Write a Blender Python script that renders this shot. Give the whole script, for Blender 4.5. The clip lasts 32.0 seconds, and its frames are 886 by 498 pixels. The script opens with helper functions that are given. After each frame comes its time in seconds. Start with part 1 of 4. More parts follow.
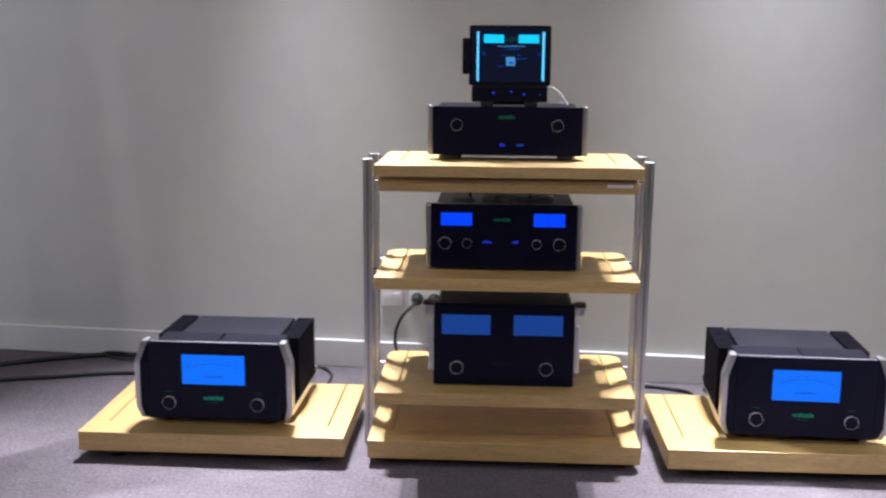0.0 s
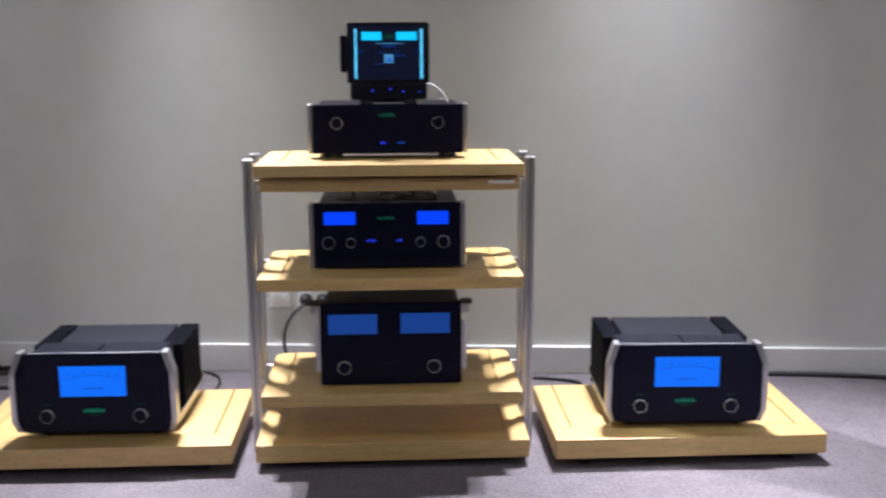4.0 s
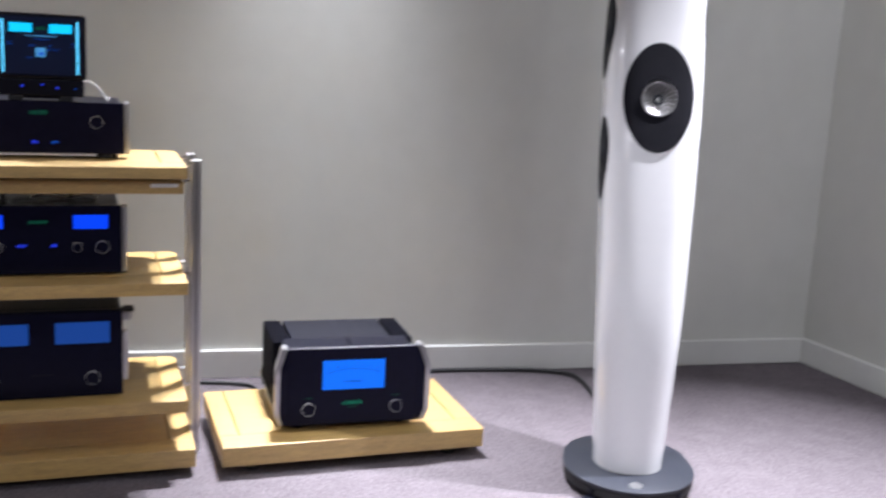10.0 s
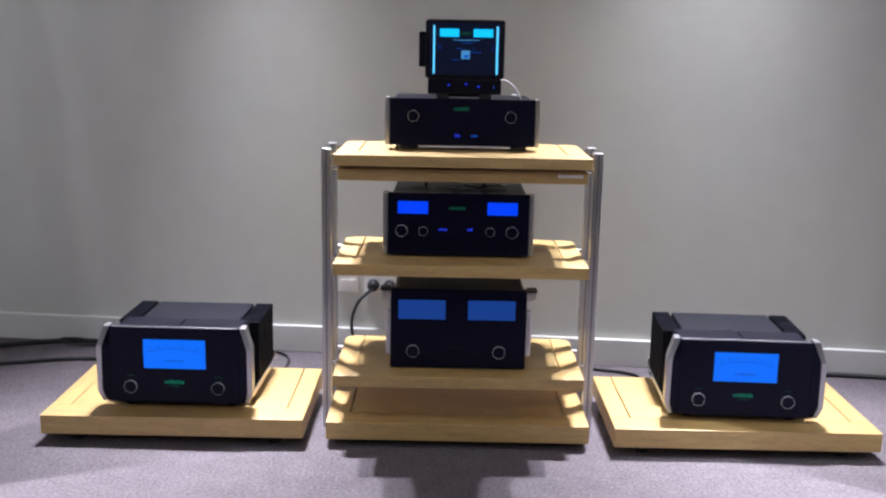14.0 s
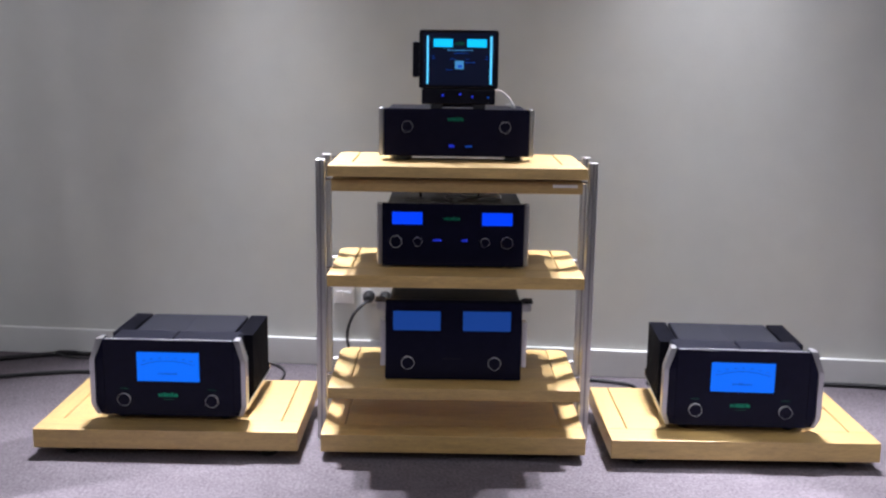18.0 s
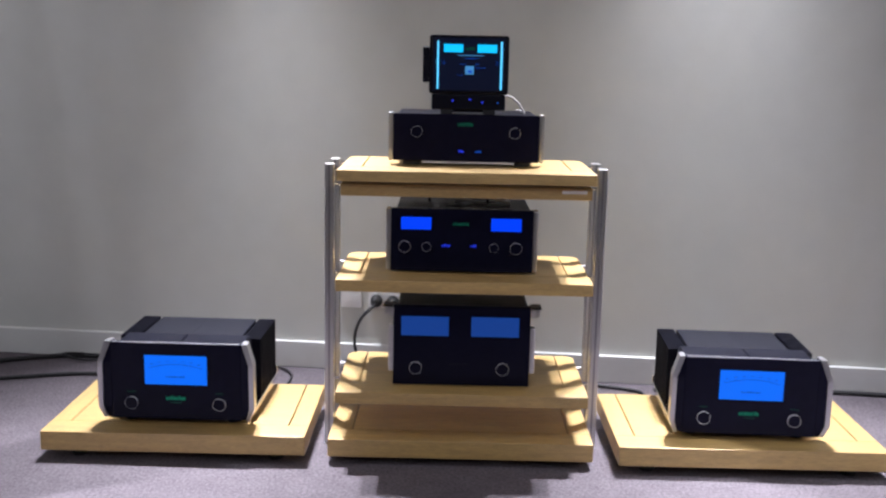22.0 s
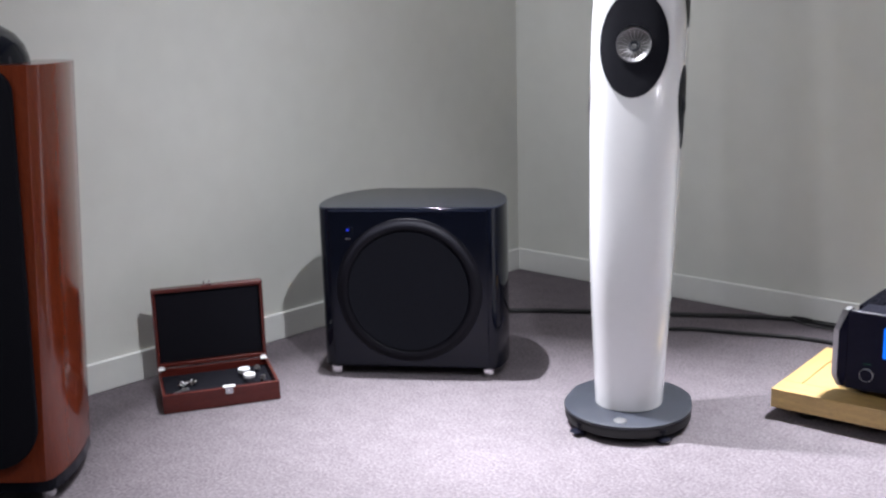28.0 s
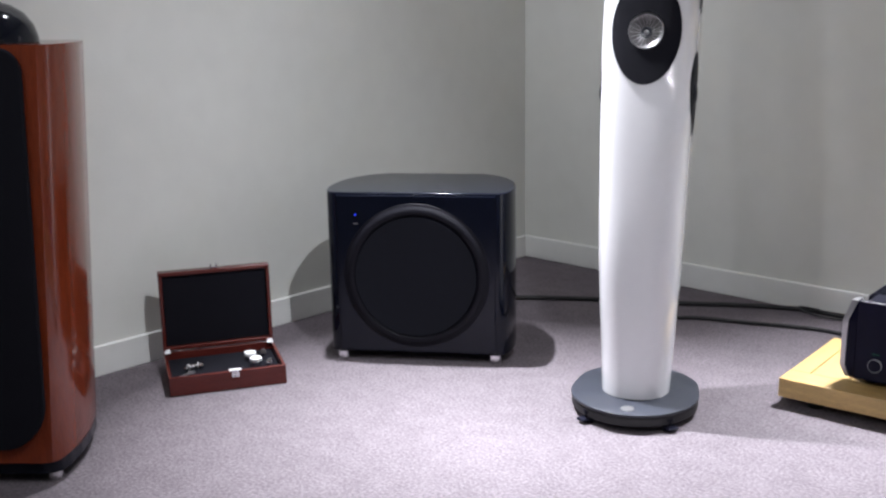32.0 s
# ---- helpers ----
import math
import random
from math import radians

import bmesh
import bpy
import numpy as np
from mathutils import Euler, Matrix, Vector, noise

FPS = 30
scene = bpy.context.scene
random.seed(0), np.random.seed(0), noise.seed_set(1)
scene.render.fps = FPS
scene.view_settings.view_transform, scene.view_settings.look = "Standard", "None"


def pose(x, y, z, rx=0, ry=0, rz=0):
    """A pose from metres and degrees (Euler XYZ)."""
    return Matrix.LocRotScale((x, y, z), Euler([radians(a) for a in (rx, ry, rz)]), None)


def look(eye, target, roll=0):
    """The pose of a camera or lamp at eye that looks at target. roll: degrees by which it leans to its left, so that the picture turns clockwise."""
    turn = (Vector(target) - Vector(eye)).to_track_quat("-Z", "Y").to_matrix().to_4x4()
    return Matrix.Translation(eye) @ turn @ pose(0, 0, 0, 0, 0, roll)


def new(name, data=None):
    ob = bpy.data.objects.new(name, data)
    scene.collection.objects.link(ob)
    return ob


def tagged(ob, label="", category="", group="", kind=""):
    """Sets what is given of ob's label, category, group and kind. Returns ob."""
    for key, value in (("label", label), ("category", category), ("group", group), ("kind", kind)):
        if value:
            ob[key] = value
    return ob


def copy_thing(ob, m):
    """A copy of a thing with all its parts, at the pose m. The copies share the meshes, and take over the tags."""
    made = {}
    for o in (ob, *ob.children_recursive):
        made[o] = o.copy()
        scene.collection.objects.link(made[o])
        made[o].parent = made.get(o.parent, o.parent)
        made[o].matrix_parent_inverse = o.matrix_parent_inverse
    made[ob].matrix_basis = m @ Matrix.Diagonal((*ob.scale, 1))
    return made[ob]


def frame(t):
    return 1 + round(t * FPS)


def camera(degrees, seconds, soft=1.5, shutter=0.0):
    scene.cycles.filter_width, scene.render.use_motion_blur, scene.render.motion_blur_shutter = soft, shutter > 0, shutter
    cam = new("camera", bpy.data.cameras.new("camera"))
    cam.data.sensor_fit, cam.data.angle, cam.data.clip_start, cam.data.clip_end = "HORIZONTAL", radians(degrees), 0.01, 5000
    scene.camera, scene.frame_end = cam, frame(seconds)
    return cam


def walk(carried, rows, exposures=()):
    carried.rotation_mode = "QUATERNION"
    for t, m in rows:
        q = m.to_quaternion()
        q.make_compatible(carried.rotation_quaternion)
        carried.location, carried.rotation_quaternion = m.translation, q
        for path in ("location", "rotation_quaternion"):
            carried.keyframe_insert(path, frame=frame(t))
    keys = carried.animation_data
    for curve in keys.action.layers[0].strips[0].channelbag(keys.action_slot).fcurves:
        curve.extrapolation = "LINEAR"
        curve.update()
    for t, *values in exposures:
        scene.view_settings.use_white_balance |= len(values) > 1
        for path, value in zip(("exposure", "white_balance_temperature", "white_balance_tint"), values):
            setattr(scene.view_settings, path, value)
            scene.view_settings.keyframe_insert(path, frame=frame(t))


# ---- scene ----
# camera: seconds, eye, then yaw to the left, pitch up and roll in degrees
LENS = 46.5
ROWS = [
    (0, -0.033, -3.629, 1.133, 2.90, -10.90, 0.44),
    (0.5, -0.011, -3.620, 1.129, 1.97, -10.88, 0.49),
    (1, -0.001, -3.622, 1.127, 1.60, -10.91, -0.03),
    (1.5, -0.013, -3.623, 1.130, 1.01, -11.05, 0.28),
    (2, -0.012, -3.626, 1.128, 1.13, -10.92, 0.23),
    (2.5, 0.000, -3.622, 1.130, 1.20, -10.95, 0.50),
    (4.5, 0.014, -3.610, 1.144, -6.46, -11.46, 0.04),
    (5, 0.046, -3.604, 1.147, -11.27, -12.93, 1.09),
    (5.5, 0.068, -3.604, 1.140, -15.08, -11.48, 1.14),
    (6, 0.094, -3.610, 1.148, -17.50, -10.90, 0.66),
    (6.5, 0.096, -3.610, 1.153, -19.55, -9.52, 2.11),
    (7, 0.088, -3.624, 1.185, -20.19, -8.51, 2.85),
    (7.5, 0.086, -3.625, 1.188, -21.61, -9.22, 2.61),
    (8, 0.105, -3.632, 1.190, -21.83, -10.07, 3.10),
    (8.5, 0.090, -3.628, 1.185, -22.01, -9.86, 2.89),
    (9, 0.095, -3.627, 1.184, -22.08, -10.19, 3.05),
    (9.5, 0.093, -3.628, 1.180, -21.48, -10.53, 2.96),
    (10, 0.091, -3.624, 1.179, -19.73, -11.22, 3.10),
    (10.5, 0.085, -3.605, 1.174, -14.57, -12.51, 1.89),
    (11, 0.066, -3.598, 1.166, -8.27, -11.94, 2.27),
    (11.5, 0.032, -3.609, 1.158, -3.39, -10.96, 1.72),
    (12, -0.020, -3.616, 1.149, -1.34, -10.96, 1.45),
    (12.5, -0.028, -3.627, 1.143, -0.52, -10.43, 1.30),
    (13, -0.019, -3.653, 1.144, -0.10, -10.46, 0.93),
    (13.5, -0.020, -3.701, 1.149, 0.72, -11.90, 0.57),
    (14, -0.045, -3.720, 1.149, 0.11, -11.54, 1.08),
    (14.5, -0.048, -3.715, 1.147, 0.29, -11.41, 0.70),
    (15, -0.024, -3.711, 1.146, 0.27, -10.82, 0.62),
    (15.5, -0.039, -3.711, 1.145, -0.24, -10.92, 0.59),
    (17.5, -0.037, -3.706, 1.146, 0.30, -10.82, 0.69),
    (18, -0.030, -3.708, 1.143, 0.12, -10.87, 0.81),
    (18.5, -0.040, -3.708, 1.144, 0.07, -10.75, 1.06),
    (19, -0.026, -3.706, 1.142, 0.42, -10.79, 0.74),
    (19.5, -0.048, -3.711, 1.145, -0.16, -10.71, 1.06),
    (20, -0.040, -3.706, 1.147, 0.56, -10.51, 0.88),
    (20.5, -0.025, -3.705, 1.148, 0.74, -10.53, 0.74),
    (21, -0.042, -3.706, 1.148, 0.28, -10.46, 0.97),
    (21.5, -0.046, -3.704, 1.150, 0.29, -10.73, 1.18),
    (22, -0.041, -3.702, 1.151, 0.40, -10.76, 1.19),
    (22.5, -0.037, -3.703, 1.151, 0.37, -10.90, 0.94),
    (23, 0.014, -3.701, 1.155, 4.58, -11.30, 0.11),
    (23.5, 0.005, -3.698, 1.151, 9.09, -11.82, -0.22),
    (24, -0.014, -3.697, 1.149, 14.45, -11.62, -0.16),
    (24.5, -0.048, -3.717, 1.151, 20.87, -11.86, -0.63),
    (25, -0.093, -3.719, 1.149, 26.93, -11.52, -0.67),
    (25.5, -0.137, -3.741, 1.147, 33.00, -11.90, -1.15),
    (26, -0.159, -3.768, 1.147, 37.53, -11.47, -1.67),
    (26.5, -0.137, -3.757, 1.144, 38.75, -11.70, -1.37),
    (28.5, -0.140, -3.741, 1.135, 38.95, -12.47, -1.66),
    (29, -0.145, -3.743, 1.133, 38.42, -12.55, -1.78),
    (29.5, -0.146, -3.742, 1.132, 38.40, -12.55, -1.51),
    (30, -0.146, -3.745, 1.134, 38.77, -12.41, -1.47),
    (30.5, -0.150, -3.741, 1.133, 38.94, -12.47, -1.25),
    (31, -0.153, -3.744, 1.134, 39.25, -12.63, -1.24),
    (31.5, -0.153, -3.743, 1.132, 39.25, -12.89, -1.14),
    (32, -0.157, -3.745, 1.131, 39.14, -13.02, -0.99),
]


def aimed(x, y, z, yaw, pitch, roll):
    a, b = radians(yaw), radians(pitch)
    way = Vector((-math.sin(a) * math.cos(b), math.cos(a) * math.cos(b), math.sin(b)))
    return look((x, y, z), Vector((x, y, z)) + way, roll)


# seconds, stops, kelvin, tint: the views of the rack are tinted a little bluer
EXPOSURES = [(0.0, -0.08, 6330, 15.5), (2.5, -0.12, 6330, 15.5), (5.0, -0.16, 6400, 13), (9.0, 0.03, 6400, 13), (11.0, -0.10, 6400, 14), (13.0, -0.17, 6300, 16), (15.5, -0.17, 6300, 16), (22.0, -0.17, 6300, 16), (24.0, 0.11, 6400, 13), (26.5, 0.22, 6450, 11), (32.0, 0.25, 6450, 11)]
cam = camera(LENS, 32.0, soft=2.4, shutter=0.8)
walk(cam, [(r[0], aimed(*r[1:])) for r in ROWS], exposures=EXPOSURES)

# ---- light ----
CEILING = 2.62
world = bpy.data.worlds.new("world")
scene.world = world
world.use_nodes = True
world.node_tree.nodes["Background"].inputs[0].default_value = (0.9, 0.95, 1.0, 1)
world.node_tree.nodes["Background"].inputs[1].default_value = 0.02


def downlight(x, y, watts, radius, spread, aim=None, colour=(0.91, 0.925, 1.0)):
    """A recessed lamp, or an added fill lamp, turned in its ring towards the point aim."""
    d = bpy.data.lights.new("downlight_or_fill", "AREA")
    d.shape, d.size, d.energy, d.color, d.spread = "DISK", radius * 2, watts, colour, radians(spread)
    ob = new("downlight_or_fill", d)
    ob.matrix_world = look((x, y, CEILING - 0.012), aim or (x, y + 0.001, 0))
    return ob


# twin lamps behind the rack, single ones beside the loudspeakers, and room lamps, some added as fill: x, y, aim, watts,
# spread
TWINS = [(-0.70, -0.20, (-0.56, -0.88, 0.2), 15.5, 52), (-0.88, -0.20, (-0.72, -0.88, 0.2), 15.5, 52), (0.82, -0.27, (0.64, -0.90, 0.2), 17, 54), (1.00, -0.28, (0.82, -0.90, 0.2), 17, 54)]
SIDES = [(-2.46, -1.32, (-1.68, -1.72, 0.0), 33, 50), (2.38, -1.40, (1.75, -1.66, 0.0), 42, 56)]
# the first follows from a shadow; the other three are added fill
ROOM_AND_FILL = [(-0.59, -2.30, (-2.60, -1.55, 0.1), 5.0, 52), (0.59, -2.30, (1.62, -1.60, 0.0), 5.0, 52), (-0.42, -2.30, (-0.36, -1.05, 0.3), 0.4, 50), (0.42, -2.30, (0.50, -1.05, 0.3), 0.7, 50)]
BACK_FILL = [(-3.00, -4.50, 6.0), (-2.20, -4.50, 4.0), (-1.40, -4.90, 8.5), (0.60, -4.90, 1.0), (1.40, -4.90, 8.0), (2.20, -4.50, 5.5), (3.00, -4.50, 5.0)]  # unseen wide fill lamps, added over the rear of the room
SCATTER = [(-2.46, -1.32, 14.5), (2.38, -1.40, 7.2)]  # added wide lamps for what the side lamps throw to all sides
LAMPS_AND_FILL = [(x, y) for x, y, aim, watts, spread in TWINS + SIDES + ROOM_AND_FILL] + [(x, y) for x, y, watts in BACK_FILL]
for lx, ly, aim, watts, spread in TWINS + SIDES + ROOM_AND_FILL:
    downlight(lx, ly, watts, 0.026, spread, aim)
for lx, ly, watts in BACK_FILL:
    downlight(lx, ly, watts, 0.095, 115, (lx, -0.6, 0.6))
for lx, ly, watts in SCATTER:
    downlight(lx, ly, watts, 0.05, 170)


# ---- materials ----
def node(nt, kind, **kw):
    n = nt.nodes.new(kind)
    for k, v in kw.items():
        n.inputs[k.replace("_", " ")].default_value = v
    return n


def material(name, colour, rough=0.5, metal=0.0, spots=0.0, scale=8.0, bump=0.0, bump_scale=200.0, coat=0.0, per_object=0.0, stretch=(1, 1, 1), dark=None, spec=0.5, detail=6.0, coat_rough=0.05, broad=1.0):
    """A surface with colour variation at two scales, wear in its gloss and fine relief."""
    m = bpy.data.materials.new(name)
    m.use_nodes = True
    nt = m.node_tree
    b = nt.nodes["Principled BSDF"]
    b.inputs["Roughness"].default_value, b.inputs["Metallic"].default_value = rough, metal
    b.inputs["Coat Weight"].default_value = coat
    b.inputs["Coat Roughness"].default_value = coat_rough
    b.inputs["Specular IOR Level"].default_value = spec
    tc = nt.nodes.new("ShaderNodeTexCoord")
    mp = nt.nodes.new("ShaderNodeMapping")
    mp.inputs["Scale"].default_value = stretch
    nt.links.new(tc.outputs["Object"], mp.inputs[0])
    b.inputs["Base Color"].default_value = (*colour, 1)
    if spots:
        big = node(nt, "ShaderNodeTexNoise", Scale=scale, Detail=detail, Roughness=0.6)
        fine = node(nt, "ShaderNodeTexNoise", Scale=scale * 9, Detail=3.0)
        for n in (big, fine):
            nt.links.new(mp.outputs[0], n.inputs["Vector"])
        weighed = nt.nodes.new("ShaderNodeMath")
        weighed.operation = "MULTIPLY"
        weighed.inputs[1].default_value = 2.0 - broad
        nt.links.new(fine.outputs["Fac"], weighed.inputs[0])
        mean = nt.nodes.new("ShaderNodeMath")
        mean.operation = "MULTIPLY_ADD"
        mean.inputs[1].default_value = broad
        nt.links.new(big.outputs["Fac"], mean.inputs[0])
        nt.links.new(weighed.outputs[0], mean.inputs[2])
        last = mean.outputs[0]
        if per_object:
            info = nt.nodes.new("ShaderNodeObjectInfo")
            ma = nt.nodes.new("ShaderNodeMath")
            ma.operation = "MULTIPLY_ADD"
            ma.inputs[1].default_value = per_object
            nt.links.new(info.outputs["Random"], ma.inputs[0])
            nt.links.new(last, ma.inputs[2])
            last = ma.outputs[0]
        ramp = nt.nodes.new("ShaderNodeValToRGB")
        lo = dark or [c * (1 - spots) for c in colour]
        hi = [min(1, c * (1 + spots * 0.6)) for c in colour]
        ramp.color_ramp.elements[0].position, ramp.color_ramp.elements[0].color = 0.3, (*lo, 1)
        ramp.color_ramp.elements[1].position, ramp.color_ramp.elements[1].color = 0.72, (*hi, 1)
        half = nt.nodes.new("ShaderNodeMath")
        half.operation = "MULTIPLY"
        half.inputs[1].default_value = 0.5
        nt.links.new(last, half.inputs[0])
        nt.links.new(half.outputs[0], ramp.inputs[0])
        nt.links.new(ramp.outputs[0], b.inputs["Base Color"])
        rr = nt.nodes.new("ShaderNodeMapRange")
        rr.inputs["To Min"].default_value, rr.inputs["To Max"].default_value = max(0.0, rough - 0.06), min(1.0, rough + 0.06)
        nt.links.new(big.outputs["Fac"], rr.inputs["Value"])
        nt.links.new(rr.outputs[0], b.inputs["Roughness"])
    if bump:
        bn = node(nt, "ShaderNodeTexNoise", Scale=bump_scale, Detail=3.0)
        nt.links.new(mp.outputs[0], bn.inputs["Vector"])
        bp = node(nt, "ShaderNodeBump", Strength=bump, Distance=0.004)
        nt.links.new(bn.outputs["Fac"], bp.inputs["Height"])
        nt.links.new(bp.outputs[0], b.inputs["Normal"])
    return m


def glow(name, colour, strength):
    m = bpy.data.materials.new(name)
    m.use_nodes = True
    b = m.node_tree.nodes["Principled BSDF"]
    b.inputs["Base Color"].default_value = (0.01, 0.01, 0.02, 1)
    b.inputs["Emission Color"].default_value = (*colour, 1)
    b.inputs["Emission Strength"].default_value = strength
    b.inputs["Roughness"].default_value = 0.35
    b.inputs["Specular IOR Level"].default_value = 0.12
    return m


PAINT = material("wall_paint", (0.580, 0.591, 0.548), 0.75, spots=0.05, scale=1.2, bump=0.08, bump_scale=90)
CEIL_PAINT = material("ceiling_paint", (0.6, 0.59, 0.58), 0.85, spots=0.03, scale=2)
TRIM_PAINT = material("trim_paint", (0.66, 0.67, 0.64), 0.4, spots=0.04, scale=3)
CARPET = material("carpet", (0.158, 0.138, 0.150), 0.95, spots=0.50, scale=13, bump=0.9, bump_scale=420, spec=0.1, detail=7.0, broad=0.55)
MAPLE = material("maple", (0.44, 0.288, 0.092), 0.50, spots=0.42, scale=7, stretch=(1, 9, 9), per_object=0.18, bump=0.05, bump_scale=60, coat=0.35, spec=0.8, coat_rough=0.5)
MAPLE_Y = material("maple_lengthwise", (0.44, 0.288, 0.092), 0.50, spots=0.42, scale=7, stretch=(9, 1, 9), per_object=0.18, bump=0.05, bump_scale=60, coat=0.35, spec=0.8, coat_rough=0.5)
DULL_RING = material("dull_ring", (0.32, 0.32, 0.33), 0.45, 1.0, spots=0.05, scale=10)
STEEL = material("brushed_aluminium", (0.62, 0.62, 0.62), 0.32, 1.0, spots=0.08, scale=30, stretch=(1, 1, 0.1))
CAP_METAL = material("satin_aluminium_cap", (0.50, 0.50, 0.51), 0.34, 0.95, spots=0.06, scale=20)
CHROME = material("polished_chrome", (0.75, 0.75, 0.76), 0.1, 1.0, spots=0.04, scale=10)
GLASS_BLACK = material("black_glass", (0.0075, 0.0075, 0.019), 0.16, spots=0.2, scale=5, spec=0.08)
BLACK_PAINT = material("black_enamel", (0.0062, 0.0065, 0.012), 0.36, spots=0.25, scale=20, bump=0.05, bump_scale=500, spec=0.1)
HEATSINK = material("anodised_heatsink", (0.0065, 0.0068, 0.0115), 0.5, 0.0, spots=0.2, scale=15, spec=0.05)
GREY_PANEL = material("dark_grey_panel", (0.007, 0.0075, 0.013), 0.45, spots=0.15, scale=25, spec=0.14)
MESH_BLACK = material("perforated_steel", (0.008, 0.0085, 0.0135), 0.5, spots=0.4, scale=260, bump=0.5, bump_scale=420, spec=0.12, detail=2.0)
RUBBER = material("black_rubber", (0.012, 0.012, 0.013), 0.6, spots=0.2, scale=60, bump=0.1)
WHITE_LACQUER = material("white_lacquer", (0.66, 0.66, 0.67), 0.12, spots=0.02, scale=4, coat=0.8)
CLOTH_BLACK = material("black_cloth", (0.0060, 0.0060, 0.0095), 0.9, spots=0.3, scale=150, bump=0.4, bump_scale=700, spec=0.15)
CONE = material("driver_cone", (0.19, 0.186, 0.19), 0.42, 0.7, spots=0.15, scale=20)
WOOFER = material("woofer_cone", (0.006, 0.007, 0.0105), 0.55, 0.0, spots=0.3, scale=60, spec=0.12)
SURROUND = material("rubber_surround", (0.006, 0.006, 0.009), 0.45, spots=0.2, scale=30, spec=0.12)
KNOB_RING = material("knob_ring_chrome", (0.80, 0.80, 0.80), 0.34, 0.0, spots=0.05, scale=10)
BASE_GREY = material("plinth_grey", (0.020, 0.023, 0.032), 0.36, 0.0, spots=0.12, scale=14, bump=0.08, bump_scale=400)
PIANO_BLACK = material("piano_black", (0.004, 0.0052, 0.0105), 0.09, spots=0.2, scale=4, coat=0.08, spec=0.22)
CHERRY = material("cherry_veneer", (0.155, 0.026, 0.008), 0.16, spots=0.35, scale=5, stretch=(8, 8, 0.7), coat=0.3, spec=0.35)
MAHOGANY = material("mahogany", (0.085, 0.014, 0.010), 0.25, spots=0.35, scale=6, stretch=(1, 7, 7), coat=0.25, spec=0.3)
PLASTIC_WHITE = material("white_plastic", (0.80, 0.80, 0.78), 0.4, spots=0.03, scale=8)
CABLE_WHITE = material("white_cable_sheath", (0.75, 0.75, 0.74), 0.4, spots=0.05, scale=20)
BLUE = glow("blue_meter", (0.0, 0.165, 1.0), 1.05)
BLUE_DIM = glow("dim_blue_meter", (0.012, 0.095, 0.50), 0.52)
BLUE_DEEP = glow("deep_blue_window", (0.0, 0.055, 1.0), 1.1)
CYAN = glow("cyan_screen", (0.0, 0.55, 1.0), 1.3)
CYAN_BAR = glow("cyan_bar", (0.10, 0.62, 1.0), 1.5)
SCREEN = glow("screen_glow", (0.0, 0.006, 0.03), 0.35)
COVER = glow("cover_picture", (0.08, 0.36, 0.75), 0.8)
BLUE_TEXT = glow("blue_digits", (0.02, 0.05, 1.0), 0.8)
GREEN = glow("green_lettering", (0.0, 0.20, 0.10), 0.30)
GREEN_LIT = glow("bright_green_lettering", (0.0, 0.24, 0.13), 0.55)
METER_INK = glow("meter_ink", (0.0, 0.085, 0.60), 0.85)


# ---- mesh building ----
def part(name, bm, mat, parent=None, label="", smooth=False, m=None):
    me = bpy.data.meshes.new(name)
    if m is not None:
        bmesh.ops.transform(bm, matrix=m, verts=bm.verts)
    bmesh.ops.recalc_face_normals(bm, faces=bm.faces)
    bm.to_mesh(me)
    bm.free()
    me.materials.append(mat)
    if smooth:
        for p in me.polygons:
            p.use_smooth = True
        me.set_sharp_from_angle(angle=radians(35))
    ob = new(name, me)
    if parent:
        ob.parent = parent
    if label:
        ob["label"] = label
    return ob


def thing(name, label, category, m=None, group="", kind=""):
    e = new(name)
    e.empty_display_size = 0.05
    if m is not None:
        e.matrix_world = m
    return tagged(e, label, category, group, kind)


def block(x0, x1, y0, y1, z0, z1, bevel=0.0, segments=1, into=None):
    bm = bmesh.new()
    vs = [bm.verts.new((x, y, z)) for z in (z0, z1) for x, y in ((x0, y0), (x1, y0), (x1, y1), (x0, y1))]
    for f in ((3, 2, 1, 0), (4, 5, 6, 7), (0, 1, 5, 4), (1, 2, 6, 5), (2, 3, 7, 6), (3, 0, 4, 7)):
        bm.faces.new([vs[i] for i in f])
    if bevel:
        bmesh.ops.bevel(bm, geom=bm.edges[:], offset=bevel, segments=segments, affect="EDGES", profile=0.5)
    if into is not None:
        me = bpy.data.meshes.new("tmp")
        bm.to_mesh(me)
        bm.free()
        into.from_mesh(me)
        bpy.data.meshes.remove(me)
        return into
    return bm


def prism(outline, z0, z1, bevel=0.0, segments=1):
    """An upright solid over an outline of (x, y)."""
    bm = bmesh.new()
    lo = [bm.verts.new((x, y, z0)) for x, y in outline]
    hi = [bm.verts.new((x, y, z1)) for x, y in outline]
    n = len(outline)
    caps = [bm.faces.new(lo[::-1]), bm.faces.new(hi)]
    for i in range(n):
        bm.faces.new((lo[i], lo[(i + 1) % n], hi[(i + 1) % n], hi[i]))
    if bevel:
        bmesh.ops.recalc_face_normals(bm, faces=bm.faces)
        bmesh.ops.bevel(bm, geom=list({e for f in caps for e in f.edges}), offset=bevel, segments=segments, affect="EDGES", profile=0.5)
    return bm


